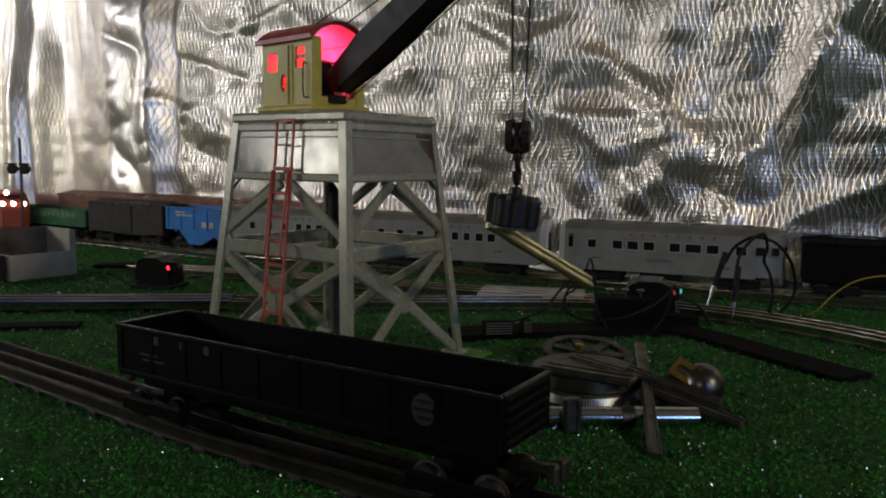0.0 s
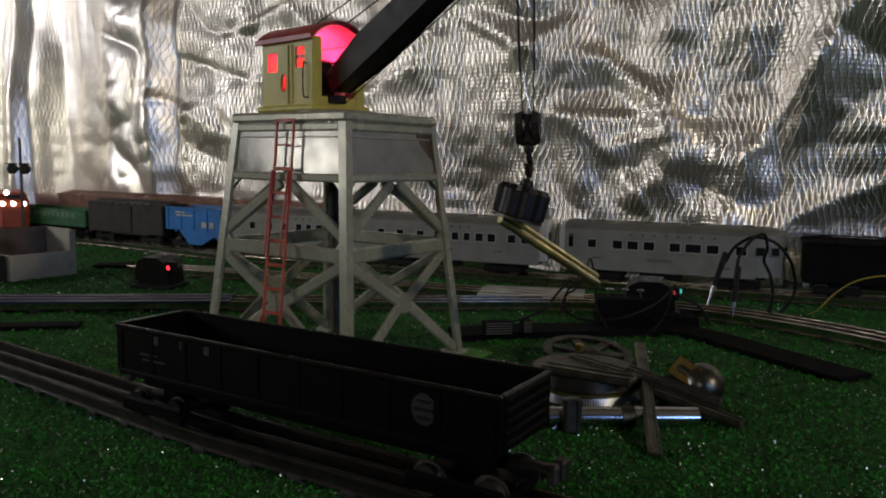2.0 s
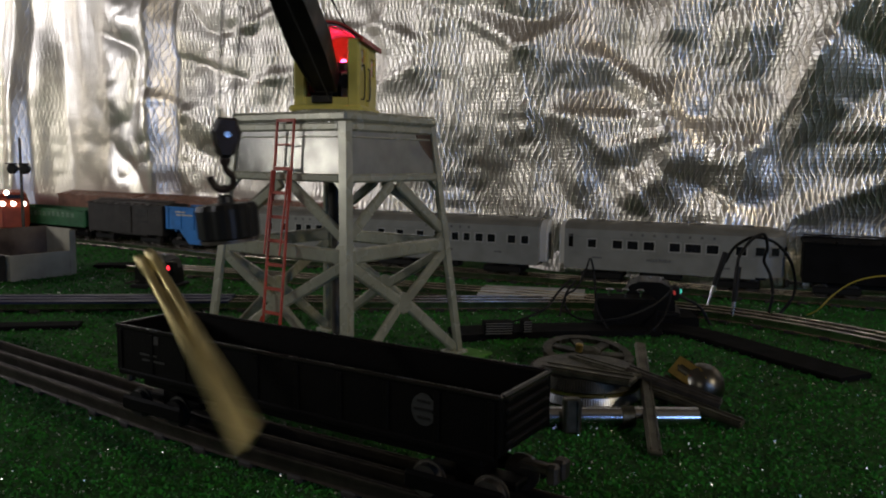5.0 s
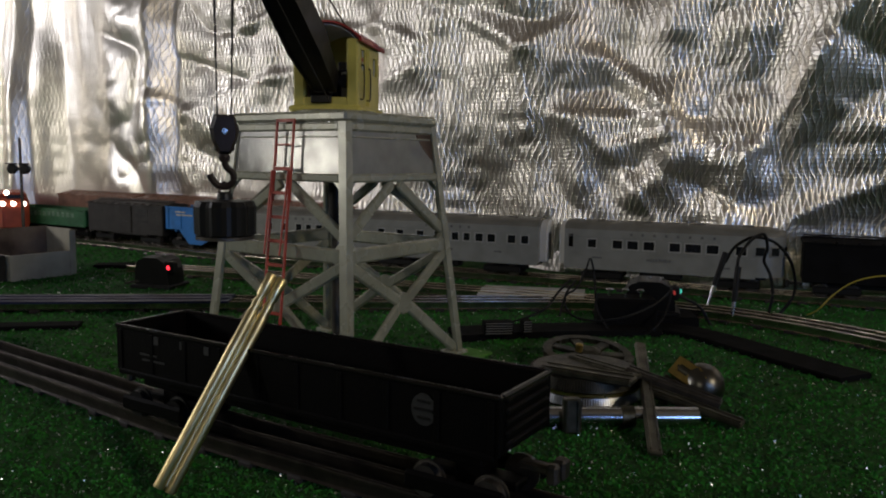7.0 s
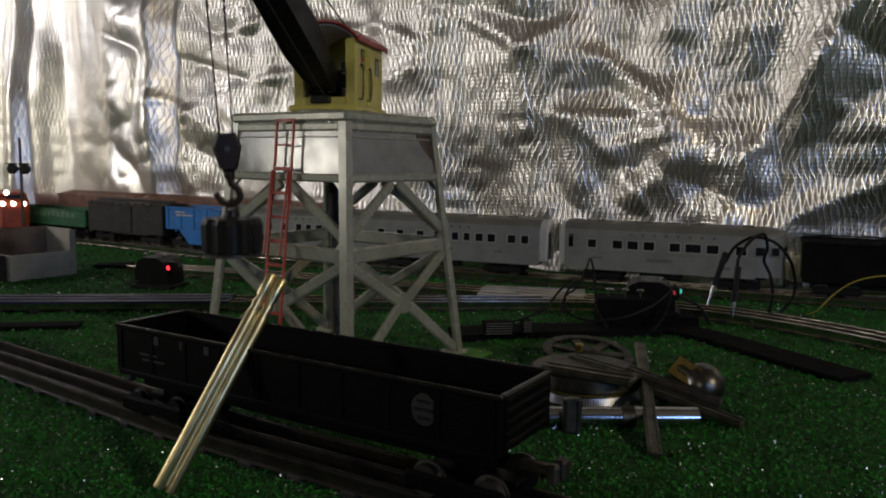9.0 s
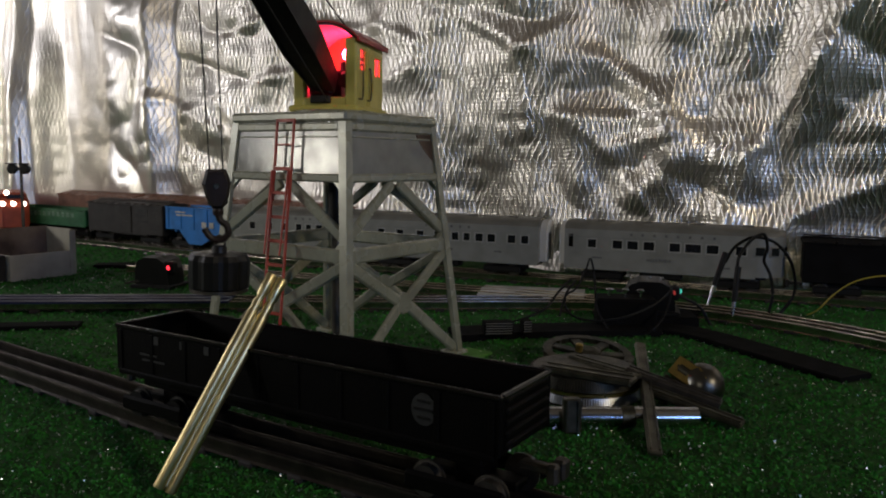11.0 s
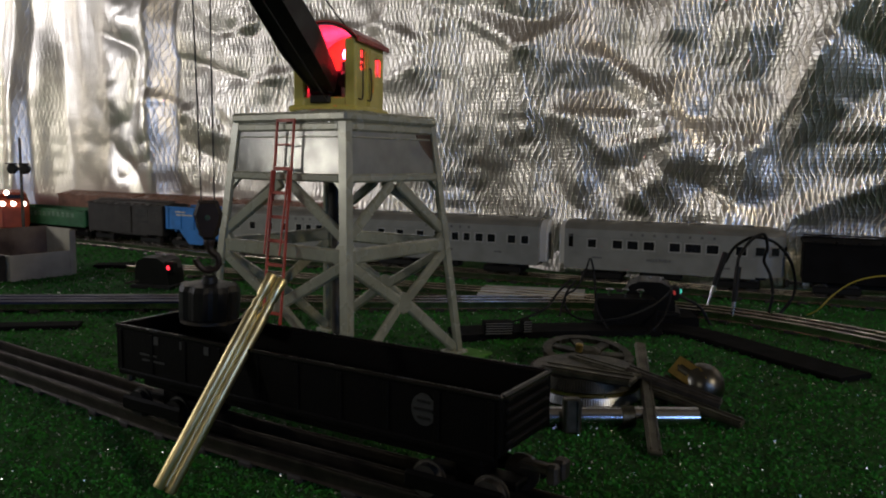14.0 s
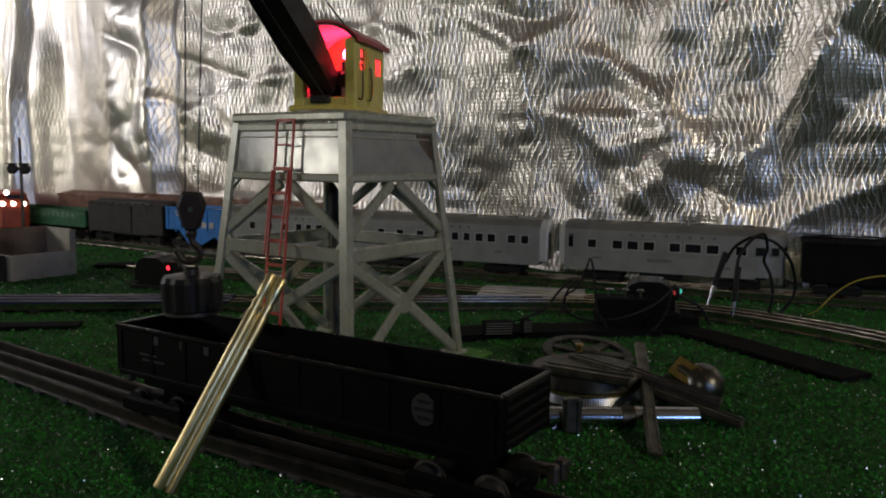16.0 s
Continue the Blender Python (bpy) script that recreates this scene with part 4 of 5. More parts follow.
def hopper(m):
    t = thing("hopper_car", "bright blue plastic hopper car with pale lettering", "toy hopper", m)
    L, W, z1 = 0.215, 0.054, 0.078
    bm = bmesh.new()
    zz = [(-L / 2, 0.042), (-L / 2 + 0.030, 0.042), (-0.055, 0.020), (-0.028, 0.020), (0, 0.034), (0.028, 0.020), (0.055, 0.020), (L / 2 - 0.030, 0.042), (L / 2, 0.042), (L / 2, z1), (-L / 2, z1)]
    for s in (-1, 1):
        w = bmesh.new()
        a = [w.verts.new((x, s * W / 2, z)) for x, z in zz]
        b = [w.verts.new((x, s * (W / 2 - 0.002), z)) for x, z in zz]
        w.faces.new(a)
        w.faces.new(b)
        for i in range(len(zz)):
            w.faces.new((a[i], a[(i + 1) % len(zz)], b[(i + 1) % len(zz)], b[i]))
        sw = part("side_wall", w, BLUE, t)
        for i in range(8):
            part("rib", B((-L / 2 + 0.006 + (L - 0.012) * i / 7, s * (W / 2 + 0.0006), 0.060), (0.0030, 0.0016, 0.034), 0.0005), BLUE, sw)
        part("top_rail", B((0, s * (W / 2 - 0.0002), z1 - 0.001), (L, 0.0034, 0.0024), 0.0006), BLUE, sw)
    for s in (-1, 1):
        part("end_slope", BAR((s * L / 2, 0, z1 - 0.004), (s * 0.045, 0, 0.022), W - 0.006, 0.002), BLUE, t)
        part("end_post", B((s * (L / 2 - 0.003), 0, 0.055), (0.004, 0.02, 0.040), 0.0006), BLUE, t)
        coupler(t, s * L / 2, s)
    part("load", B((0, 0, z1 - 0.006), (L - 0.006, W - 0.006, 0.006), 0.002), BROWN, t, "dark coal load")
    bm.free()
    part("underframe", B((0, 0, 0.030), (L * 0.97, 0.016, 0.006), 0.001), BLACK, t)
    for x in (-L / 2 + 0.032, L / 2 - 0.032):
        truck(t, x)
    side_marks(t, [(-0.072, 0.070, 0.022, 0.0022), (-0.064, 0.0655, 0.036, 0.0022), (-0.020, 0.052, 0.010, 0.009), (-0.004, 0.052, 0.009, 0.009), (0.062, 0.060, 0.010, 0.013), (0.078, 0.060, 0.010, 0.013), (0.092, 0.060, 0.009, 0.013)], -W / 2 - 0.0012, LETTER)
    return t


def passenger_car(label, m, L=0.247, observation=False, name="passenger_car"):
    """Silver streamlined coach; x from -L/2 to L/2, near side at -y."""
    t = thing(name, label, "toy coach", m, group="passenger train")
    W, z0, ze, zr = 0.054, 0.030, 0.0765, 0.0875
    round_end = observation
    hw = W / 2

    def outline(inset=0.0):
        P = [(-L / 2 + inset, -hw + inset), (-L / 2 + inset, hw - inset)]
        if round_end:
            for i in range(13):
                a = math.pi / 2 - math.pi * i / 12
                P.append((L / 2 - 0.030 + (0.030 - inset) * math.cos(a), (hw - inset) * math.sin(a)))
        else:
            P += [(L / 2 - inset, hw - inset), (L / 2 - inset, -hw + inset)]
        return P
    # window rows (x0, x1) relative to the left end
    zw0, zw1 = 0.0545, 0.0645
    if observation:
        win = [(0.029, 0.0393), (0.0592, 0.0707), (0.0767, 0.0894), (0.096, 0.1085), (0.126, 0.1381), (0.1438, 0.1615), (0.1677, 0.1807), (0.1996, 0.211)]
    else:
        win = [(0.0215, 0.0315), (0.0495, 0.0595), (0.0795, 0.0895), (0.105, 0.114), (0.1296, 0.1391), (0.1463, 0.1549), (0.1627, 0.1728), (0.179, 0.1897), (0.2064, 0.2169), (0.2243, 0.2339)]
    Ls = L - (0.030 if round_end else 0)
    for s in (-1, 1):
        y = -hw if s < 0 else hw - 0.0014
        w = part("side_wall", PLATE(Ls, ze - z0, 0.0014, [(a, zw0 - z0, b, zw1 - z0) for a, b in win if b < Ls] + ([(0.005, 0.024, 0.011, 0.040)] if observation else []), pose(-L / 2, y, z0)), SILVER, t)
        part("belt_rail", B((-L / 2 + Ls / 2, s * (hw + 0.0003), 0.0680), (Ls, 0.0008, 0.0009)), SILVER, w)
        part("belt_rail", B((-L / 2 + Ls / 2, s * (hw + 0.0003), 0.0505), (Ls, 0.0008, 0.0008)), SILVER, w)
        part("skirt", B((-L / 2 + Ls / 2, s * (hw - 0.0006), z0 - 0.001), (Ls * 0.99, 0.0016, 0.003), 0.0004), SILVER, w)
        for a, b in win:
            if b < Ls:
                part("window_frame", PLATE(b - a + 0.0024, zw1 - zw0 + 0.0024, 0.0007, [(0.0012, 0.0012, b - a + 0.0012, zw1 - zw0 + 0.0012)], pose(-L / 2 + a - 0.0012, s * (hw + 0.0002) - 0.00035, zw0 - 0.0012)), FRAMELIT, w)
                part("window_pane", B((-L / 2 + (a + b) / 2, s * (hw - 0.0022), (zw0 + zw1) / 2), (b - a + 0.001, 0.0006, zw1 - zw0 + 0.001)), WINDOW, w)
    ins = bmesh.new()
    box(ins, (-L / 2 + Ls / 2, 0, 0.056), (Ls - 0.006, W - 0.010, 0.036))
    part("interior", ins, BLACK, t, "dark coach interior")
    part("end_wall", PLATE(W - 0.003, ze - z0, 0.0014, [(W / 2 - 0.0075, 0.002, W / 2 + 0.0045, 0.034)], pose(-L / 2 + 0.0015, -W / 2 + 0.0015, z0) @ pose(0, 0, 0, 0, 0, 90)), SILVER, t)
    if round_end:
        bm = bmesh.new()
        P = outline()[2:]
        lo = [bm.verts.new((x, y, z0)) for x, y in P]
        hi = [bm.verts.new((x, y, ze)) for x, y in P]
        for i in range(len(P) - 1):
            bm.faces.new((lo[i], lo[i + 1], hi[i + 1], hi[i]))
        bm.faces.new(hi)
        bm.faces.new(lo)
        e = part("rounded_end", bm, SILVER, t, "bright rounded observation end", smooth=True)
        for a in (-84, -52, -18, 18, 52, 84):
            c, s_ = math.cos(radians(a)), math.sin(radians(a))
            nx, ny = c / 0.030, s_ / hw
            yaw = math.degrees(math.atan2(ny, nx))
            fr = part("window_frame", B((0, 0, 0), (0.0018, 0.0128, 0.0125), 0.0006, pose(L / 2 - 0.030 + 0.030 * c, hw * s_, 0.060, 0, 0, yaw)), SILVER, e)
            part("window_pane", B((0.0006, 0, 0), (0.0018, 0.0095, 0.0092), 0, pose(L / 2 - 0.030 + 0.030 * c, hw * s_, 0.060, 0, 0, yaw)), WINDOW, fr)
    else:
        part("end_wall", PLATE(W - 0.003, ze - z0, 0.0014, [(W / 2 - 0.006, 0.002, W / 2 + 0.006, 0.034)], pose(L / 2, -W / 2 + 0.0015, z0) @ pose(0, 0, 0, 0, 0, 90)), SILVER, t)
    for s in (-1,) if round_end else (-1, 1):
        bm = bmesh.new()
        x = s * (L / 2 + 0.004)
        ring = []
        for q in range(13):
            a = math.pi * q / 12
            ring.append((0.0195 * math.cos(a), 0.066 + 0.0185 * math.sin(a)))
        prof = [(0.0195, z0 + 0.002)] + ring + [(-0.0195, z0 + 0.002), (-0.0075, z0 + 0.002)] + [(v[0] * 0.385, 0.062 + (v[1] - 0.066) * 0.385) for v in reversed(ring)] + [(0.0075, z0 + 0.002)]
        f = [bm.verts.new((x - 0.004, y, z)) for y, z in prof]
        g = [bm.verts.new((x + 0.004, y, z)) for y, z in prof]
        k = len(prof)
        for i in range(k):
            bm.faces.new((f[i], f[(i + 1) % k], g[(i + 1) % k], g[i]))
        half_n = k // 2
        for i in range(half_n - 1):
            bm.faces.new((f[i], f[i + 1], f[k - 2 - i], f[k - 1 - i]))
            bm.faces.new((g[i], g[k - 1 - i], g[k - 2 - i], g[i + 1]))
        # white paint carries the strong side light that falls on the arch
        part("diaphragm", bm, FRAMEPAINT, t, "arched vestibule diaphragm, its side light in a pale colour")
    # roof: rounded section along the car
    bm = bmesh.new()
    rings = []
    xs = [-L / 2] + ([L / 2 - 0.030 + 0.030 * math.sin(radians(a)) for a in (0, 25, 45, 62, 76, 88)] if round_end else [L / 2])
    for x in xs:
        k = 1.0
        if round_end and x > L / 2 - 0.030:
            k = math.sqrt(max(0.003, 1 - ((x - (L / 2 - 0.030)) / 0.030) ** 2))
        rings.append([bm.verts.new((x, -hw * k * math.cos(math.pi * i / 10), ze - 0.0004 + (zr - ze) * (math.sin(math.pi * i / 10) ** 0.8) * (0.5 + 0.5 * k))) for i in range(11)])
    for a, b in zip(rings, rings[1:]):
        for i in range(10):
            bm.faces.new((a[i], a[i + 1], b[i + 1], b[i]))
    bm.faces.new(rings[0])
    bm.faces.new(rings[-1])
    for a, b in zip(rings, rings[1:]):
        bm.faces.new((a[0], b[0], b[10], a[10]))
    roof = part("roof", bm, SILVERROOF, t, smooth=True)
    for x in (-0.085, -0.03, 0.03, 0.085):
        part("roof_vent", B((x, -0.008, zr - 0.0008), (0.012, 0.008, 0.003), 0.001), SILVERROOF, roof)
    part("roof_seam", B((-L / 2 + Ls / 2, -hw + 0.0035, ze + 0.0045), (Ls, 0.001, 0.0008)), SILVERROOF, roof)
    part("underframe", B((0, 0, z0 - 0.002), (Ls * 0.96, 0.03, 0.004)), BLACK, t)
    part("battery_box", B((-0.01, -0.012, z0 - 0.006), (0.05, 0.016, 0.010), 0.002), BLACK, t, "black underbody equipment box")
    for x in (-L / 2 + 0.045, L / 2 - 0.050):
        truck(t, x)
    side_marks(t, [(-0.045 + i * 0.0135, 0.0722, 0.0030, 0.0030) for i in range(8)] if observation else [(-0.03 + i * 0.012, 0.0722, 0.0030, 0.0030) for i in range(6)], -hw - 0.0003, SMUDGE)
    if observation:
        c = bpy.data.curves.new("name_text", "FONT")
        c.body, c.size, c.extrude, c.align_x = "HILLSIDE", 0.0056, 0.0002, "CENTER"
        c.space_character = 1.35
        o = new("car_name", c)
        c.materials.append(SMUDGE)
        o.parent = t
        o.matrix_local = pose(-0.012, -hw - 0.0006, 0.0410, 90, 0, 0)
        tagged(o, "dark grey raised car name")
        side_marks(t, [(-0.085, 0.0425, 0.012, 0.0022), (0.062, 0.0385, 0.012, 0.0022)], -hw - 0.0003, SMUDGE)
    else:
        side_marks(t, [(0.000, 0.0425, 0.016, 0.0026), (0.07, 0.0425, 0.010, 0.0022)], -hw - 0.0003, SMUDGE)
    return t


def on_line(p, q, s, off=0.0, z=0.0):
    """A pose on the line from p to q, s metres past p, shifted off to its left."""
    d = Vector((q[0] - p[0], q[1] - p[1])).normalized()
    yaw = math.degrees(math.atan2(d.y, d.x))
    return pose(p[0] + d.x * s - d.y * off, p[1] + d.y * s + d.x * off, z, 0, 0, yaw)


marks = [(-0.0873, 0.0602, 0.0034, 0.0042), (-0.0666, 0.0603, 0.0034, 0.0042), (-0.0482, 0.0602, 0.0034, 0.0042), (-0.094, 0.0515, 0.014, 0.0009), (-0.090, 0.0485, 0.018, 0.0009)]
gondola("gondola_car", "black plastic gondola car with worn lettering on the siding", pose(GC.x, GC.y, 0, 0, 0, GY), CARBLACK, z0=0.040, marks=marks, ribs=10, emblem=True)

OB0, OB1 = (0.161, 0.9915), (0.395, 0.8965)
passenger_car("silver plastic observation coach with a rounded end and dark windows", on_line(OB0, OB1, 0.126), 0.2525, True, "observation_car")
passenger_car("silver plastic passenger coach with dark square windows", on_line(OB0, OB1, -0.157))
passenger_car("silver plastic passenger coach half hidden behind the crane tower", on_line((-0.10, 1.1), (-0.322, 1.192), 0.115) @ pose(0, 0, 0, 0, 0, 180))
boxcar("black_boxcar", "plain matte black boxcar behind the coaches", on_line(OB0, OB1, 0.380), MATTEBLACK, MATTEBLACK, L=0.22, z1=0.073, marks=(), door=False)

NF0 = Vector((-0.563, 1.327))
ND = Vector((0.866, -0.5))


def left_car(s):
    return pose(NF0.x + ND.x * s + 0.027 * 0.5, NF0.y + ND.y * s + 0.027 * 0.866, 0, 0, 0, -30)


hopper(left_car(0.240))
boxcar("brown_boxcar", "dark brown boxcar with faded lettering coupled behind the hopper", left_car(0.030), BROWN, BROWN, L=0.188, z1=0.077, marks=[(0.045, 0.068, 0.030, 0.005), (0.045, 0.060, 0.030, 0.004), (0.045, 0.050, 0.026, 0.003), (-0.065, 0.066, 0.022, 0.002), (-0.065, 0.061, 0.018, 0.002), (-0.065, 0.046, 0.022, 0.002)], markmat=DIMLETTER)
gondola("green_gondola_car", "dark green plastic gondola car with pale lettering", left_car(-0.185), GREEN, L=0.225, W=0.052, z0=0.034, z1=0.062, marks=[(-0.072 + i * 0.0135, 0.052, 0.0085, 0.0085) for i in range(12)], ribs=2, markmat=FADED)
for s in (-0.16, 0.072, 0.304):
    boxcar("rear_boxcar", "faded tuscan brown boxcar standing close to the foil", pose(NF0.x + ND.x * s + 0.108 * 0.5, NF0.y + ND.y * s + 0.108 * 0.866, 0, 0, 0, -30), TUSCAN, TUSCAN, L=0.215, z1=0.082)


def engine():
    t = thing("diesel_engine", "orange red toy diesel with three bright headlights", "toy locomotive", pose(-0.7916, 1.439, 0, 0, 0, -61))
    part("body", B((-0.08, 0, 0.052), (0.20, 0.052, 0.052), 0.005), ENGINE, t)
    part("cab_roof", B((-0.09, 0, 0.082), (0.16, 0.046, 0.010), 0.004), ENGINE, t)
    part("nose", B((0.028, 0, 0.049), (0.030, 0.048, 0.054), 0.006), ENGINE, t)
    part("windscreen", B((0.0208, 0.004, 0.0815), (0.001, 0.028, 0.007)), WINDOW, t)
    for y, z, x in ((-0.010, 0.0885, 0.0215), (-0.0165, 0.0700, 0.0445), (0.0, 0.0700, 0.0445), (0.0165, 0.0690, 0.0445)):
        part("headlight", LATHE([(0.0046, -0.001), (0.0046, 0.0006), (0.003, 0.002)], 14, pose(x, y, z, 0, 90, 0)), HEADLIGHT, t, "bright white headlight")
    part("lamp_housing", B((0.015, -0.010, 0.088), (0.012, 0.014, 0.012), 0.003), ENGINE, t)
    part("pilot", B((0.036, 0, 0.022), (0.016, 0.044, 0.010), 0.003), BLACK, t)
    part("underframe", B((-0.08, 0, 0.025), (0.2, 0.03, 0.006)), BLACK, t)
    for x in (-0.14, -0.02):
        truck(t, x)


engine()

# ---- trackside things at the left ----


def crate():
    t = thing("open_crate", "cream card open-topped crate standing on the turf", "crate", on_line((-0.538, 0.962), (-0.491, 1.033), 0.0))
    n = 0.086
    part("front_panel", B((n / 2, 0, 0.0165), (n, 0.003, 0.033), 0.0006), CREAM, t)
    part("back_panel", B((n / 2, 0.062, 0.031), (n, 0.003, 0.062), 0.0006), SHADEDSTAIN, t, "shaded, rust-stained back panel")
    part("end_panel", B((n - 0.0015, 0.031, 0.0305), (0.003, 0.0585, 0.061), 0.0006), CREAM, t)
    part("end_panel", B((0.0015, 0.031, 0.0165), (0.003, 0.0585, 0.033), 0.0006), CREAM, t)
    part("corner_strip", B((n - 0.003, -0.0008, 0.030), (0.009, 0.0036, 0.060), 0.0008), CREAM, t)
    part("floor", B((n / 2, 0.031, 0.002), (n - 0.006, 0.0585, 0.003)), CREAM, t)
    part("low_box", B((-0.028, 0.018, 0.017), (0.052, 0.03, 0.033), 0.001), TIE, t, "dark low compartment beside the crate")


crate()


def signal():
    t = thing("crossing_signal", "black crossing signal on a thin post before the foil", "toy signal", pose(-0.705, 1.31, 0))
    part("base", LATHE([(0.014, 0), (0.014, 0.003), (0.008, 0.006)], 16), BLACK, t)
    part("post", ROD((0, 0, 0.003), (0, 0, 0.185), 0.0028, 10, 0.002), DARKIRON, t)
    for s in (-1, 1):
        h = part("lamp_head", LATHE([(0.0075, -0.003), (0.0085, 0.0), (0.0085, 0.004), (0.0060, 0.0055)], 18, pose(s * 0.0105, -0.005, 0.134, 90, 0, 0)), BLACK, t)
        part("hood", B((s * 0.0105, -0.010, 0.1425), (0.0145, 0.010, 0.0022), 0.0008), BLACK, h)
    part("arm", B((0, -0.002, 0.134), (0.022, 0.004, 0.005), 0.001), BLACK, t)


signal()


def switch_motor(m, lens, second=None, label=""):
    t = thing("switch_motor", label, "switch motor", m, group="switch motors")
    bm = bmesh.new()
    prof = [(-0.030, 0.004), (-0.028, 0.020), (-0.022, 0.029), (-0.012, 0.033), (0.012, 0.033), (0.022, 0.029), (0.028, 0.020), (0.030, 0.004)]
    sweep(bm, [Vector((0, -0.017, 0)), Vector((0, -0.013, 0.0005)), Vector((0, 0.017, 0.0005))], [(-x, z) for x, z in prof])
    part("housing", bm, BLACK, t)
    part("base_plate", B((0, 0, 0.0022), (0.070, 0.046, 0.0044), 0.001), BLACK, t)
    for x in (-0.02, 0.0, 0.014):
        part("terminal_screw", LATHE([(0.0022, 0.0), (0.0022, 0.002), (0.0012, 0.003)], 10, pose(x, -0.006, 0.0332)), STEEL, t, "bright terminal screw")
    part("lamp_house", B((0.026, -0.008, 0.0215), (0.016, 0.014, 0.014), 0.002), BLACK, t)
    part("lens", LATHE([(0.0025, 0), (0.0025, 0.001), (0.0014, 0.0024)], 14, pose(0.0270, -0.0150, 0.0222, 90, 0, 0)), lens, t, "round signal lens")
    if second:
        part("lens", LATHE([(0.0025, 0), (0.0025, 0.001), (0.0014, 0.0024)], 14, pose(0.0342, -0.0100, 0.0235, 90, 0, 40)), second, t, "round signal lens")
    part("lever", BAR((-0.022, -0.016, 0.008), (-0.045, -0.020, 0.005), 0.004, 0.002), DARKIRON, t)
    return t


switch_motor(pose(-0.345, 0.945, 0, 0, 0, -12) @ Matrix.Diagonal((0.76, 1, 1.16, 1)), REDLENS, None, "black domed switch motor with a glowing red lens")
switch_motor(pose(0.207, 0.775, 0.0105, 0, 0, -14) @ Matrix.Diagonal((0.85, 1, 1, 1)), DULLRED, GREENLENS, "black domed switch motor with red and green lenses")



def terminal_box():
    t = thing("terminal_box", "black plastic terminal box with bright screw posts", "terminal box", pose(0.176, 0.742, 0, 0, 0, -6))
    part("body", B((0, 0, 0.0155), (0.056, 0.034, 0.031), 0.002), MATTEBLACK, t)
    for x in (-0.016, -0.001, 0.013):
        p = part("screw_post", LATHE([(0.0016, 0.031), (0.0016, 0.037)], 10, pose(x, -0.006, 0)), STEEL, t, "bright screw post")
        part("screw_head", LATHE([(0.0034, 0.037), (0.0036, 0.0385), (0.0026, 0.0395)], 12, pose(x, -0.006, 0)), STEEL, p)
    part("plinth", B((0.033, 0.034, 0.0052), (0.078, 0.050, 0.0104), 0.001), MATTEBLACK, t)


terminal_box()

# ---- wires, strips and scrap at the right ----


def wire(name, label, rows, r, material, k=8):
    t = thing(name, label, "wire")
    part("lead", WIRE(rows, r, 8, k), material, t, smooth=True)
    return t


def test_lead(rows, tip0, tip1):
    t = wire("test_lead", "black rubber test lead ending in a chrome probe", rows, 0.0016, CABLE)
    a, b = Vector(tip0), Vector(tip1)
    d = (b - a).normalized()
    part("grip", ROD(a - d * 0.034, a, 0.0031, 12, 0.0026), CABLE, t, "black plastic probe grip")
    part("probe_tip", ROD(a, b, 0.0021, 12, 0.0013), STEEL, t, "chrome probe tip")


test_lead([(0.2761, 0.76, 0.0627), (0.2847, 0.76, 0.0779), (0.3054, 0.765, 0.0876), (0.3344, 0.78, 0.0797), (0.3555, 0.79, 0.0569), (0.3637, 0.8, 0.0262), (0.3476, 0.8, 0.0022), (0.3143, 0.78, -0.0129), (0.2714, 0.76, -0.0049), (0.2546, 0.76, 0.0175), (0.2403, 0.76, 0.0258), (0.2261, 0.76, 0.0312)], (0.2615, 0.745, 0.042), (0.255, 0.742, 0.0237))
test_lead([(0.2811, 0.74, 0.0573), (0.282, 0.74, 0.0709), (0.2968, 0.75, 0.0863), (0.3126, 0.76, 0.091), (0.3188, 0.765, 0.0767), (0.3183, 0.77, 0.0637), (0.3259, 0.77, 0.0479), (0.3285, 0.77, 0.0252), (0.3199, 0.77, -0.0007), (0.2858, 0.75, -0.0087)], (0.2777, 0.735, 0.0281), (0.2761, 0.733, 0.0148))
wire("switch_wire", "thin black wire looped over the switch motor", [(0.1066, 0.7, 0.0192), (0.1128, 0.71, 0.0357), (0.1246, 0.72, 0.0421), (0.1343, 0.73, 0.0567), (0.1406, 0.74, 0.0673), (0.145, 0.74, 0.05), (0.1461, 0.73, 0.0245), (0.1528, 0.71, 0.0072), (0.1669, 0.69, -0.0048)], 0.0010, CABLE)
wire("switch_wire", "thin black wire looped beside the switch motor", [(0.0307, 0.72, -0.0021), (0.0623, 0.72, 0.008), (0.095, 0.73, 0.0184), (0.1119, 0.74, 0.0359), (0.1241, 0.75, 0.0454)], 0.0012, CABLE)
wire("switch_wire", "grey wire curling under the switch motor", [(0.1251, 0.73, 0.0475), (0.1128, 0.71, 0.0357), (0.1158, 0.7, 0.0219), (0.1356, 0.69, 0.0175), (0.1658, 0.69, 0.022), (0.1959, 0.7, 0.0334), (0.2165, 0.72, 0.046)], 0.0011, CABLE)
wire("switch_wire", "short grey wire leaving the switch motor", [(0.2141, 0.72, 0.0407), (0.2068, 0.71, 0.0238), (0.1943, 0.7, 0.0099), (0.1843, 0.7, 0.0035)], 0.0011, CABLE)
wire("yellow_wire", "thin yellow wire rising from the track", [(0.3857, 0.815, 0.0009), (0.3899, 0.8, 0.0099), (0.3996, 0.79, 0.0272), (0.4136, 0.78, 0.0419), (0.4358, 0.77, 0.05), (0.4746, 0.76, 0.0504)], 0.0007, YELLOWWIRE)


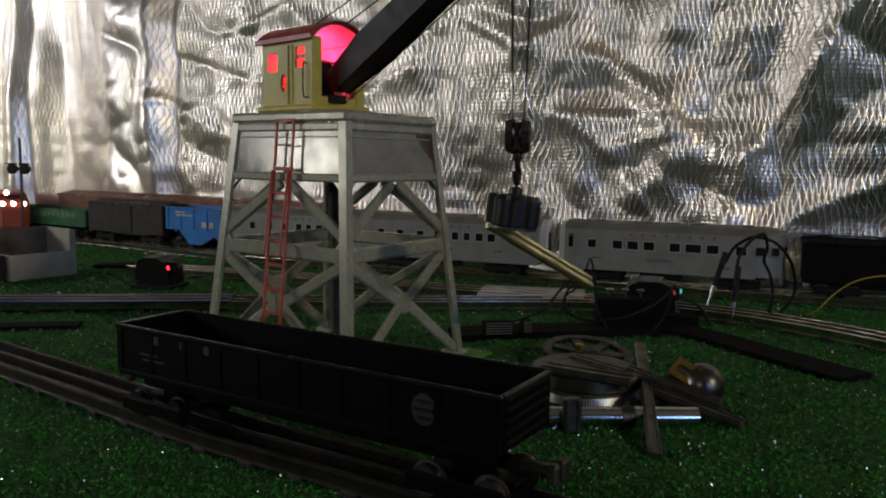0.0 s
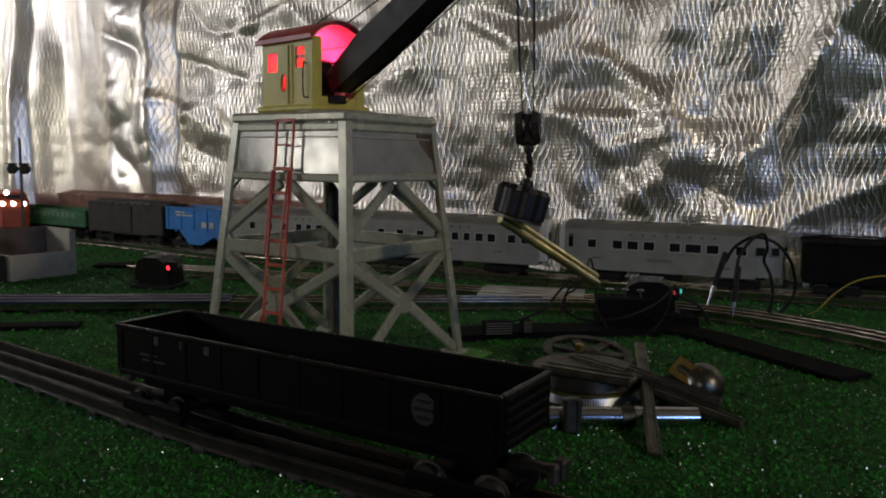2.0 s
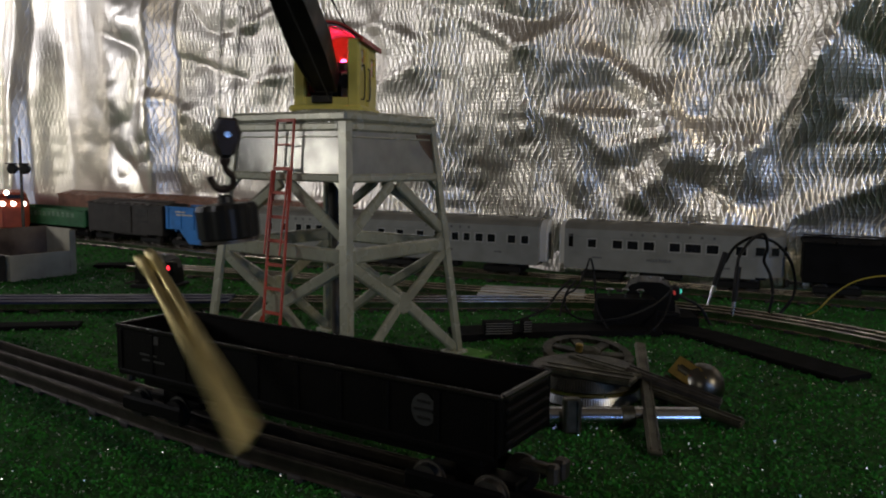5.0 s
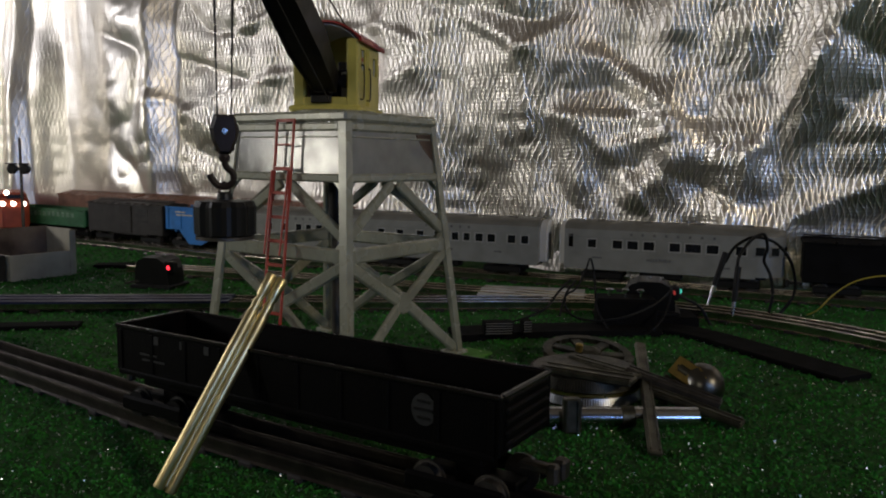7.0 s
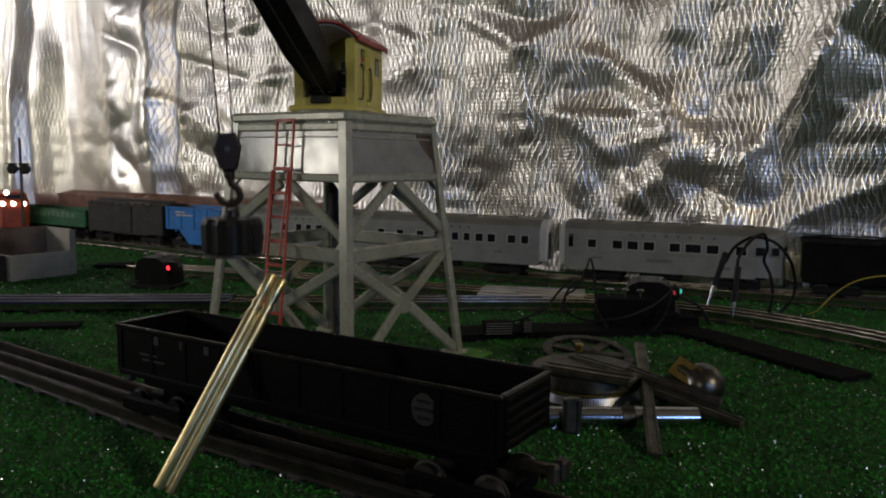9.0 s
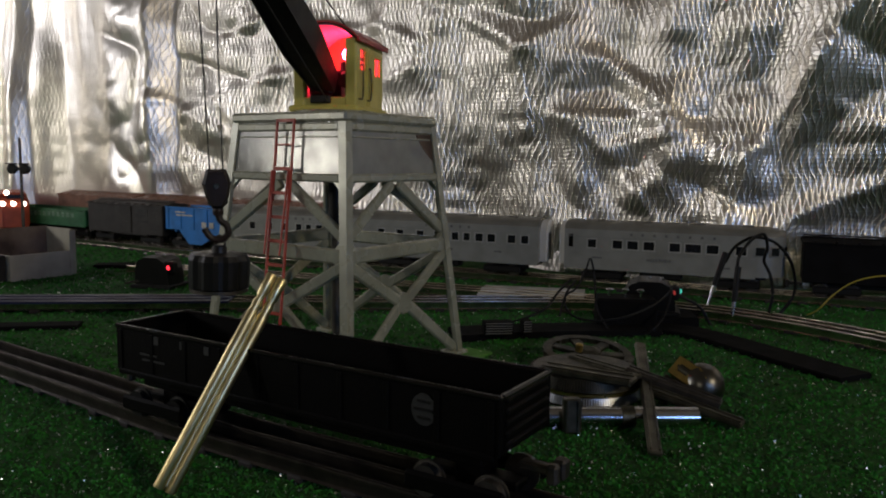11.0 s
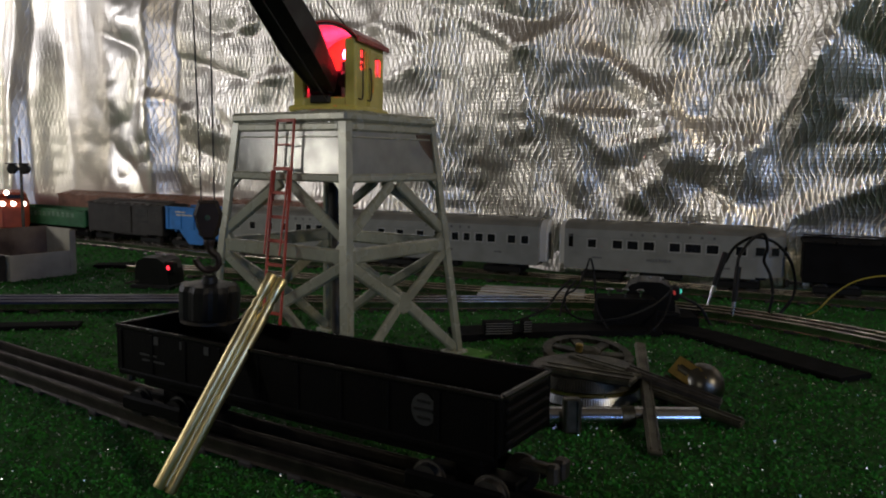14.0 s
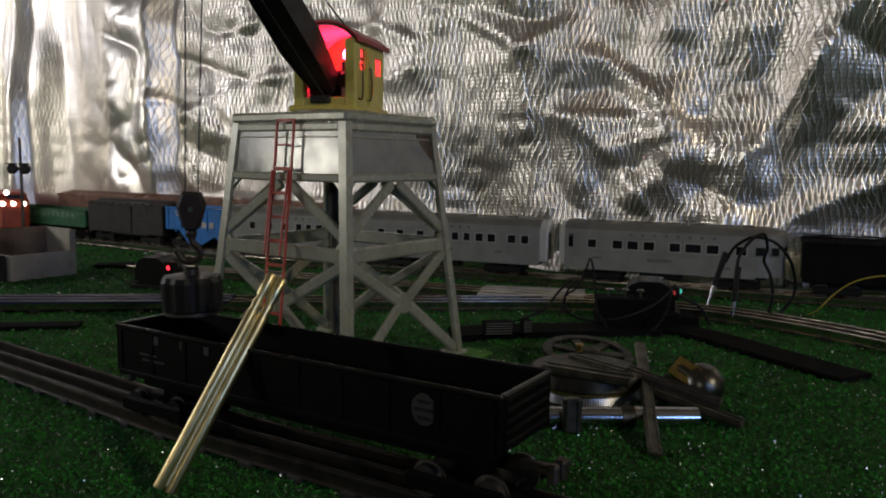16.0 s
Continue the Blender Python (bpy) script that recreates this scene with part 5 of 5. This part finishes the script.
def flat_strip(name, label, pts, w, h, material):
    t = thing(name, label, "strip")
    part("strip", sweep(bmesh.new(), smooth_path(pts, 6), [(-w / 2, 0.0), (-w / 2, h * 0.8), (-w / 2 + 0.001, h), (w / 2 - 0.001, h), (w / 2, h * 0.8), (w / 2, 0.0)]), material, t)
    return t


flat_strip("black_strip", "flat black plastic strip lying across the turf", [(0.175, 0.752, 0.0005), (0.231, 0.715, 0.0005), (0.268, 0.645, 0.0005), (0.292, 0.594, 0.0005), (0.307, 0.565, 0.0005)], 0.036, 0.0045, MATTEBLACK)
flat_strip("black_strip", "flat black rubber strip beside the switch motor", [(0.012, 0.690, 0.0005), (0.06, 0.705, 0.0005), (0.12, 0.715, 0.0005), (0.20, 0.722, 0.0005)], 0.040, 0.006, MATTEBLACK)

flat_strip("black_strip", "flat dark plastic scrap lying on the turf near the siding", [(-0.43, 0.695, 0.0005), (-0.385, 0.703, 0.0005), (-0.335, 0.712, 0.0005)], 0.022, 0.004, MATTEBLACK)
# The crate's cast shadow on the turf, laid as a thin black strip.
flat_strip("black_strip", "flat black strip standing in for the crate's shadow", [(-0.492, 1.10, 0.0005), (-0.455, 1.105, 0.0005), (-0.40, 1.09, 0.0005)], 0.030, 0.005, MATTEBLACK)


def ribbed_block(c, yaw, w):
    t = thing("ribbed_connector", "black ribbed connector with bright metal contact edges", "connector", pose(*c, 0, 0, yaw))
    part("body", B((0, 0, 0.006), (w, 0.014, 0.012), 0.001), MATTEBLACK, t)
    for i in range(5):
        part("contact", B((0, -0.0074, 0.0022 + i * 0.0022), (w * 0.9, 0.0008, 0.0007)), SILVERROOF, t, "bright contact edge")


ribbed_block((0.049, 0.679, 0.0065), 8, 0.026)
ribbed_block((0.075, 0.688, 0.0065), 8, 0.008)


def gear_wheel():
    """Large spoked gear lying tilted on the scrap."""
    t = thing("spoked_gear", "large dark metal gear wheel with round holes lying flat", "gear", pose(0.113, 0.592, 0.0115, 9, 3, 0))
    R, n = 0.034, 48
    bm = bmesh.new()
    ring = lambda r, z: [bm.verts.new(((r + (0.0012 if i % 2 else 0)) * math.cos(2 * math.pi * i / n), (r + (0.0012 if i % 2 else 0)) * math.sin(2 * math.pi * i / n), z)) for i in range(n)]
    a, b, c, d = ring(R, -0.002), ring(R, 0.002), ring(R * 0.80, 0.002), ring(R * 0.80, -0.002)
    for p, q in ((a, b), (b, c), (c, d), (d, a)):
        for i in range(n):
            bm.faces.new((p[i], p[(i + 1) % n], q[(i + 1) % n], q[i]))
    part("rim", bm, RUSTDARK, t)
    part("hub", LATHE([(0.0095, -0.003), (0.0095, 0.0035), (0.005, 0.005)], 24), RUSTDARK, t)
    for i in range(7):
        a = 2 * math.pi * i / 7
        part("spoke", BAR((0.008 * math.cos(a), 0.008 * math.sin(a), 0), (R * 0.83 * math.cos(a), R * 0.83 * math.sin(a), 0), 0.0085, 0.0028, 0.0006), RUSTDARK, t)
    part("pin", LATHE([(0.0028, 0.0035), (0.0028, 0.009), (0.0014, 0.010)], 12, pose(-0.008, -0.004, 0)), BRASS, t, "brass pin")


def gear_drum():
    t = thing("gear_drum", "toothed steel crown gear with a brass band", "gear", pose(0.098, 0.523, 0.0, 0, 0, 0))
    R, n = 0.036, 144
    part("core", LATHE([(R - 0.001, 0.0), (R - 0.001, 0.0202)], 40), RUSTDARK, t)
    part("band", LATHE([(R + 0.0006, 0.0092), (R + 0.0014, 0.0096), (R + 0.0014, 0.0112), (R + 0.0006, 0.0116)], 48), BRASS, t, "thin brass band")
    for z0, z1, m_ in ((0.0030, 0.0086, GEARSTEEL), (0.0122, 0.0198, RUSTDARK)):
        bm = bmesh.new()
        for i in range(n):
            a = 2 * math.pi * i / n
            box(bm, (0, 0, 0), (0.0022, 0.0009, z1 - z0), 0, Matrix.Rotation(a, 4, "Z") @ pose(R + 0.0010, 0, (z0 + z1) / 2, 0, -19, 0))
        tagged(part("teeth", bm, m_, t), "fine upright gear teeth", kind="stuff")


gear_drum()
gear_wheel()


def scrap_bars():
    def one(label, a, b, w, h, material, groove=True, up=(0, 0, 1), r=None):
        t = thing("scrap_bar", label, "metal bar", group="scrap metal bars")
        if r:
            part("shaft", ROD(a, b, r, 16), material, t, smooth=True)
        else:
            part("flat", BAR(a, b, w, h, 0.0008, up), material, t)
            if groove:
                m = basis(a, b, up)
                n = (Vector(b) - Vector(a)).length
                for y in (-w * 0.32, w * 0.32):
                    part("ridge", B((n / 2, y, h / 2 + 0.0004), (n * 0.97, w * 0.14, 0.0012), 0.0003, m), material, t)
        return t
    one("bright polished steel tube lying on the turf", (0.058, 0.4575, 0.0062), (0.1555, 0.4610, 0.0062), 0, 0, STEEL, r=0.0062)
    one("aged grooved steel bar leaning on the scrap pile", (0.1163, 0.408, 0.0025), (0.1442, 0.5586, 0.0280), 0.0078, 0.003, RUST, up=(0, -0.5, 0.8))
    one("dark flat steel bar running off the pile to the turf", (0.1327, 0.4872, 0.0150), (0.1817, 0.4557, 0.0035), 0.0105, 0.0035, RUST)
    one("dark grooved steel bar lying over the spoked gear", (0.0935, 0.5496, 0.0190), (0.1265, 0.4927, 0.0215), 0.0100, 0.0035, RUST)
    one("broad grooved steel bar lying on the toothed gear", (0.0684, 0.5120, 0.0222), (0.1212, 0.4797, 0.0222), 0.0150, 0.0040, RUST)
    one("aged steel bar beside the steel ball", (0.122, 0.506, 0.0225), (0.176, 0.478, 0.0085), 0.010, 0.0050, DARKIRON)
    one("short brown upright metal peg before the gear", (0.0775, 0.4490, 0.0), (0.0775, 0.4500, 0.0205), 0.0105, 0.0085, RUST, up=(0, -1, 0))
    one("small dull iron collar on the steel tube", (0.1085, 0.4593, 0.0062), (0.1165, 0.4596, 0.0062), 0, 0, RUST, r=0.0069)


scrap_bars()


def steel_ball():
    t = thing("steel_ball", "shiny dark steel ball resting on the turf", "ball", pose(0.1712, 0.501, 0.0145))
    bm = bmesh.new()
    bmesh.ops.create_uvsphere(bm, u_segments=32, v_segments=20, radius=0.0145)
    part("ball", bm, mat("dark_polished_steel", (0.15, 0.145, 0.13), 0.30, 1.0, 0.3, 60, 0.03), t, smooth=True)


def small_motor():
    t = thing("small_motor", "small dark motor with a brass frame on the scrap", "motor", pose(0.1590, 0.500, 0.0245, -38, 22, -46))
    part("brass_plate", PLATE(0.0155, 0.0135, 0.0024, [(0.004, 0.004, 0.0115, 0.0095)], pose(-0.0078, -0.0012, -0.0070)), BRASS, t, "yellow brass frame plate")
    part("armature", ROD((-0.0052, 0.0020, 0), (0.0052, 0.0020, 0), 0.0034, 14), RUST, t, "dark wound armature", smooth=True)
    for x in (-0.0070, 0.0070):
        part("cheek", B((x, 0.0045, 0), (0.0014, 0.0105, 0.0128), 0.0003), BRASS, t, "brass side cheek")
    part("brush_arm", BAR((0.0070, -0.0016, 0.0066), (0.0150, -0.0020, 0.0030), 0.0011, 0.0009), BRASS, t)
    part("can", ROD((0, 0.002, 0), (0, 0.016, 0.002), 0.0080, 20), DARKIRON, t, "dark round motor can", smooth=True)
    part("bracket", BAR((0.009, 0.0, 0.008), (0.021, 0.004, 0.007), 0.0012, 0.0012), BRASS, t)
    part("mount", B((-0.004, 0.006, -0.016), (0.010, 0.010, 0.016), 0.001), RUST, t)


steel_ball()
small_motor()


def gondola_glint():
    # bent wire added in place of light the fallen bar throws here
    t = thing("glint_coil", "bent wire added in the gondola for light thrown off the bar", "wire")
    part("coil", WIRE([(-0.0925, 0.43, 0.048), ((-0.0892, 0.445, 0.0469)), (-0.0736, 0.45, 0.0462), (-0.058, 0.445, 0.0453), (-0.0687, 0.44, 0.0451)], 0.0012, 6, 6), RUST, t)


gondola_glint()

# ---- what moves ----


def aim(a, b, roll=0.0):
    """The twin-tube bar from a to b, its broad side to the viewer."""
    a, b = Vector(a), Vector(b)
    x = (b - a).normalized()
    z = (Vector((0, 0, 0.16)) - (a + b) / 2)
    z = (z - x * z.dot(x)).normalized()
    y = z.cross(x)
    m = Matrix((x, y, z)).transposed().to_4x4()
    return Matrix.Translation(a) @ m @ pose(0, 0, 0, roll, 0, 0)


def motions():
    turn = [(0, -42.8), (1.9, -42.8), (2.9, -42.9), (3.1, -45.5), (3.5, -58.7), (4.0, -73.9), (4.2, -79.5), (4.7, -91.5), (5.1, -98.0), (5.5, -99.5), (8.0, -99.6), (8.4, -102.4), (9.2, -103.0), (11.3, -103.6), (16, -104.6)]
    walk(CAB, [(t, pose(*TC, CAB_Z, 0, 0, a)) for t, a in turn])
    # lamp going out: the glowing bulb sinks inside the closed housing
    up, down = pose(-0.026, 0.004, CZ0 + 0.0435), pose(-0.026, 0.004, CZ0 + 0.0165)
    walk(LAMP, [(0, up), (4.9, up), (5.1, down), (10.2, down), (10.4, up), (16, up)])

    def cab_turn(t):
        for (a, x), (b, y) in zip(turn, turn[1:]):
            if a <= t <= b:
                return x + (y - x) * (t - a) / (b - a)
        return turn[-1][1]

    def tip(t):
        a = radians(cab_turn(t))
        return Vector((TC[0] + TIP_R * math.cos(a), TC[1] + TIP_R * math.sin(a), TIP_Z))
    hang = [(0, 0.0455, 0.4893, 0.1749, 6), (0.5, 0.0448, 0.4893, 0.1755, 6), (1.0, 0.0448, 0.4893, 0.1773, 8), (1.5, 0.0451, 0.4893, 0.179, 10), (2.0, 0.0517, 0.4892, 0.1798, 14), (2.5, 0.0482, 0.4891, 0.1797, 10), (3.0, 0.0413, 0.486, 0.1788, 8), (3.25, 0.0274, 0.4725, 0.1781, 6), (3.5, 0.0053, 0.4572, 0.1769, 6), (3.75, -0.0181, 0.446, 0.174, 8), (4.0, -0.0453, 0.4378, 0.1706, 14), (4.2, -0.0635, 0.4337, 0.1693, 12), (4.7, -0.1021, 0.4307, 0.1696, 0), (5.1, -0.1211, 0.4324, 0.1709, -6), (5.6, -0.1135, 0.4331, 0.1723, 4), (6.0, -0.1244, 0.4331, 0.1725, -3), (6.5, -0.121, 0.4331, 0.1722, 0), (7.0, -0.1207, 0.4331, 0.1722, 0), (7.25, -0.116, 0.4331, 0.1723, 0), (7.5, -0.1111, 0.4332, 0.172, 2), (8.0, -0.1198, 0.4332, 0.171, 0), (8.5, -0.129, 0.4349, 0.1684, -2), (9.0, -0.1195, 0.4352, 0.1624, 0), (9.2, -0.1293, 0.4353, 0.1579, -2), (9.8, -0.1232, 0.4354, 0.1524, 2), (10.4, -0.1328, 0.4355, 0.1467, -2), (10.9, -0.1257, 0.4356, 0.143, 2), (11.5, -0.1301, 0.4358, 0.1404, 0), (12.0, -0.1317, 0.4358, 0.1404, 0), (12.5, -0.1381, 0.4359, 0.1397, -2), (13.0, -0.1269, 0.436, 0.1351, 2), (13.5, -0.1412, 0.4361, 0.1296, -2), (14.0, -0.1312, 0.4362, 0.125, 2), (14.5, -0.1398, 0.4363, 0.123, -1), (15.0, -0.1363, 0.4363, 0.1246, 0), (15.5, -0.1359, 0.4364, 0.1284, 0), (16.0, -0.1407, 0.4365, 0.1296, -1)]
    block, mag, cords = [], [], []
    for t, x, y, z, lean in hang:
        top, p = tip(t), Vector((x, y, z))
        d = top - p
        swing = math.degrees(math.atan2(d.x, d.z))
        yaw = cab_turn(t) + 42.8 - 15
        m = Matrix.Translation(p) @ pose(0, 0, 0, 0, swing, 0) @ pose(0, 0, 0, 0, 0, yaw)
        block.append((t, m))
        cords.append((t, Matrix.Translation(top) @ pose(0, 0, 0, 0, swing, 0) @ pose(0, 0, 0, 0, 0, yaw)))
        hook = m @ Vector((0, 0, -0.0290))
        mag.append((t, Matrix.Translation(hook) @ pose(0, 0, 0, 0, lean, 0) @ pose(0, 0, -0.0165) @ pose(0, 0, 0, 0, 0, yaw)))
    walk(BLOCK, block)
    walk(CORDS, cords)
    walk(MAGNET, mag)
    FOOT, EDGE = Vector((-0.1297, 0.3527, 0.003)), Vector((-0.0980, 0.3790, 0.0690))
    rest = FOOT + (EDGE - FOOT).normalized() * BAR_LEN
    rows = [(0, (0.0272, 0.486, 0.1216), (0.104, 0.552, 0.074)), (1.0, (0.0272, 0.486, 0.123), (0.104, 0.552, 0.075)), (1.5, (0.0257, 0.485, 0.1259), (0.103, 0.55, 0.0755)), (2.0, (0.0348, 0.485, 0.1253), (0.106, 0.55, 0.078)), (2.5, (0.0313, 0.485, 0.1259), (0.106, 0.55, 0.077)), (3.0, (0.0262, 0.482, 0.1247), (0.103, 0.548, 0.076)),
            (3.25, (0.0052, 0.468, 0.1241), (0.085, 0.520, 0.074)), (3.5, (-0.0187, 0.455, 0.1231), (0.062, 0.500, 0.074)), (4.0, (-0.0793, 0.43, 0.1233), (0.005, 0.445, 0.074)), (4.2, (-0.0938, 0.425, 0.1211), (0.016, 0.415, 0.078)), (4.6, (-0.150, 0.40, 0.118), (-0.05, 0.36, 0.070)), (4.9, (-0.155, 0.395, 0.112), (-0.075, 0.345, 0.050)), (5.15, (-0.130, 0.395, 0.105), (-0.11, 0.35, 0.010)), (5.35, rest, FOOT), (16, rest, FOOT)]
    walk(ROD_BAR, [(t, aim(a, b, -50 if t < 3.1 else -40 if t < 4.1 else -20 if t < 4.5 else 0)) for t, a, b in rows])


motions()
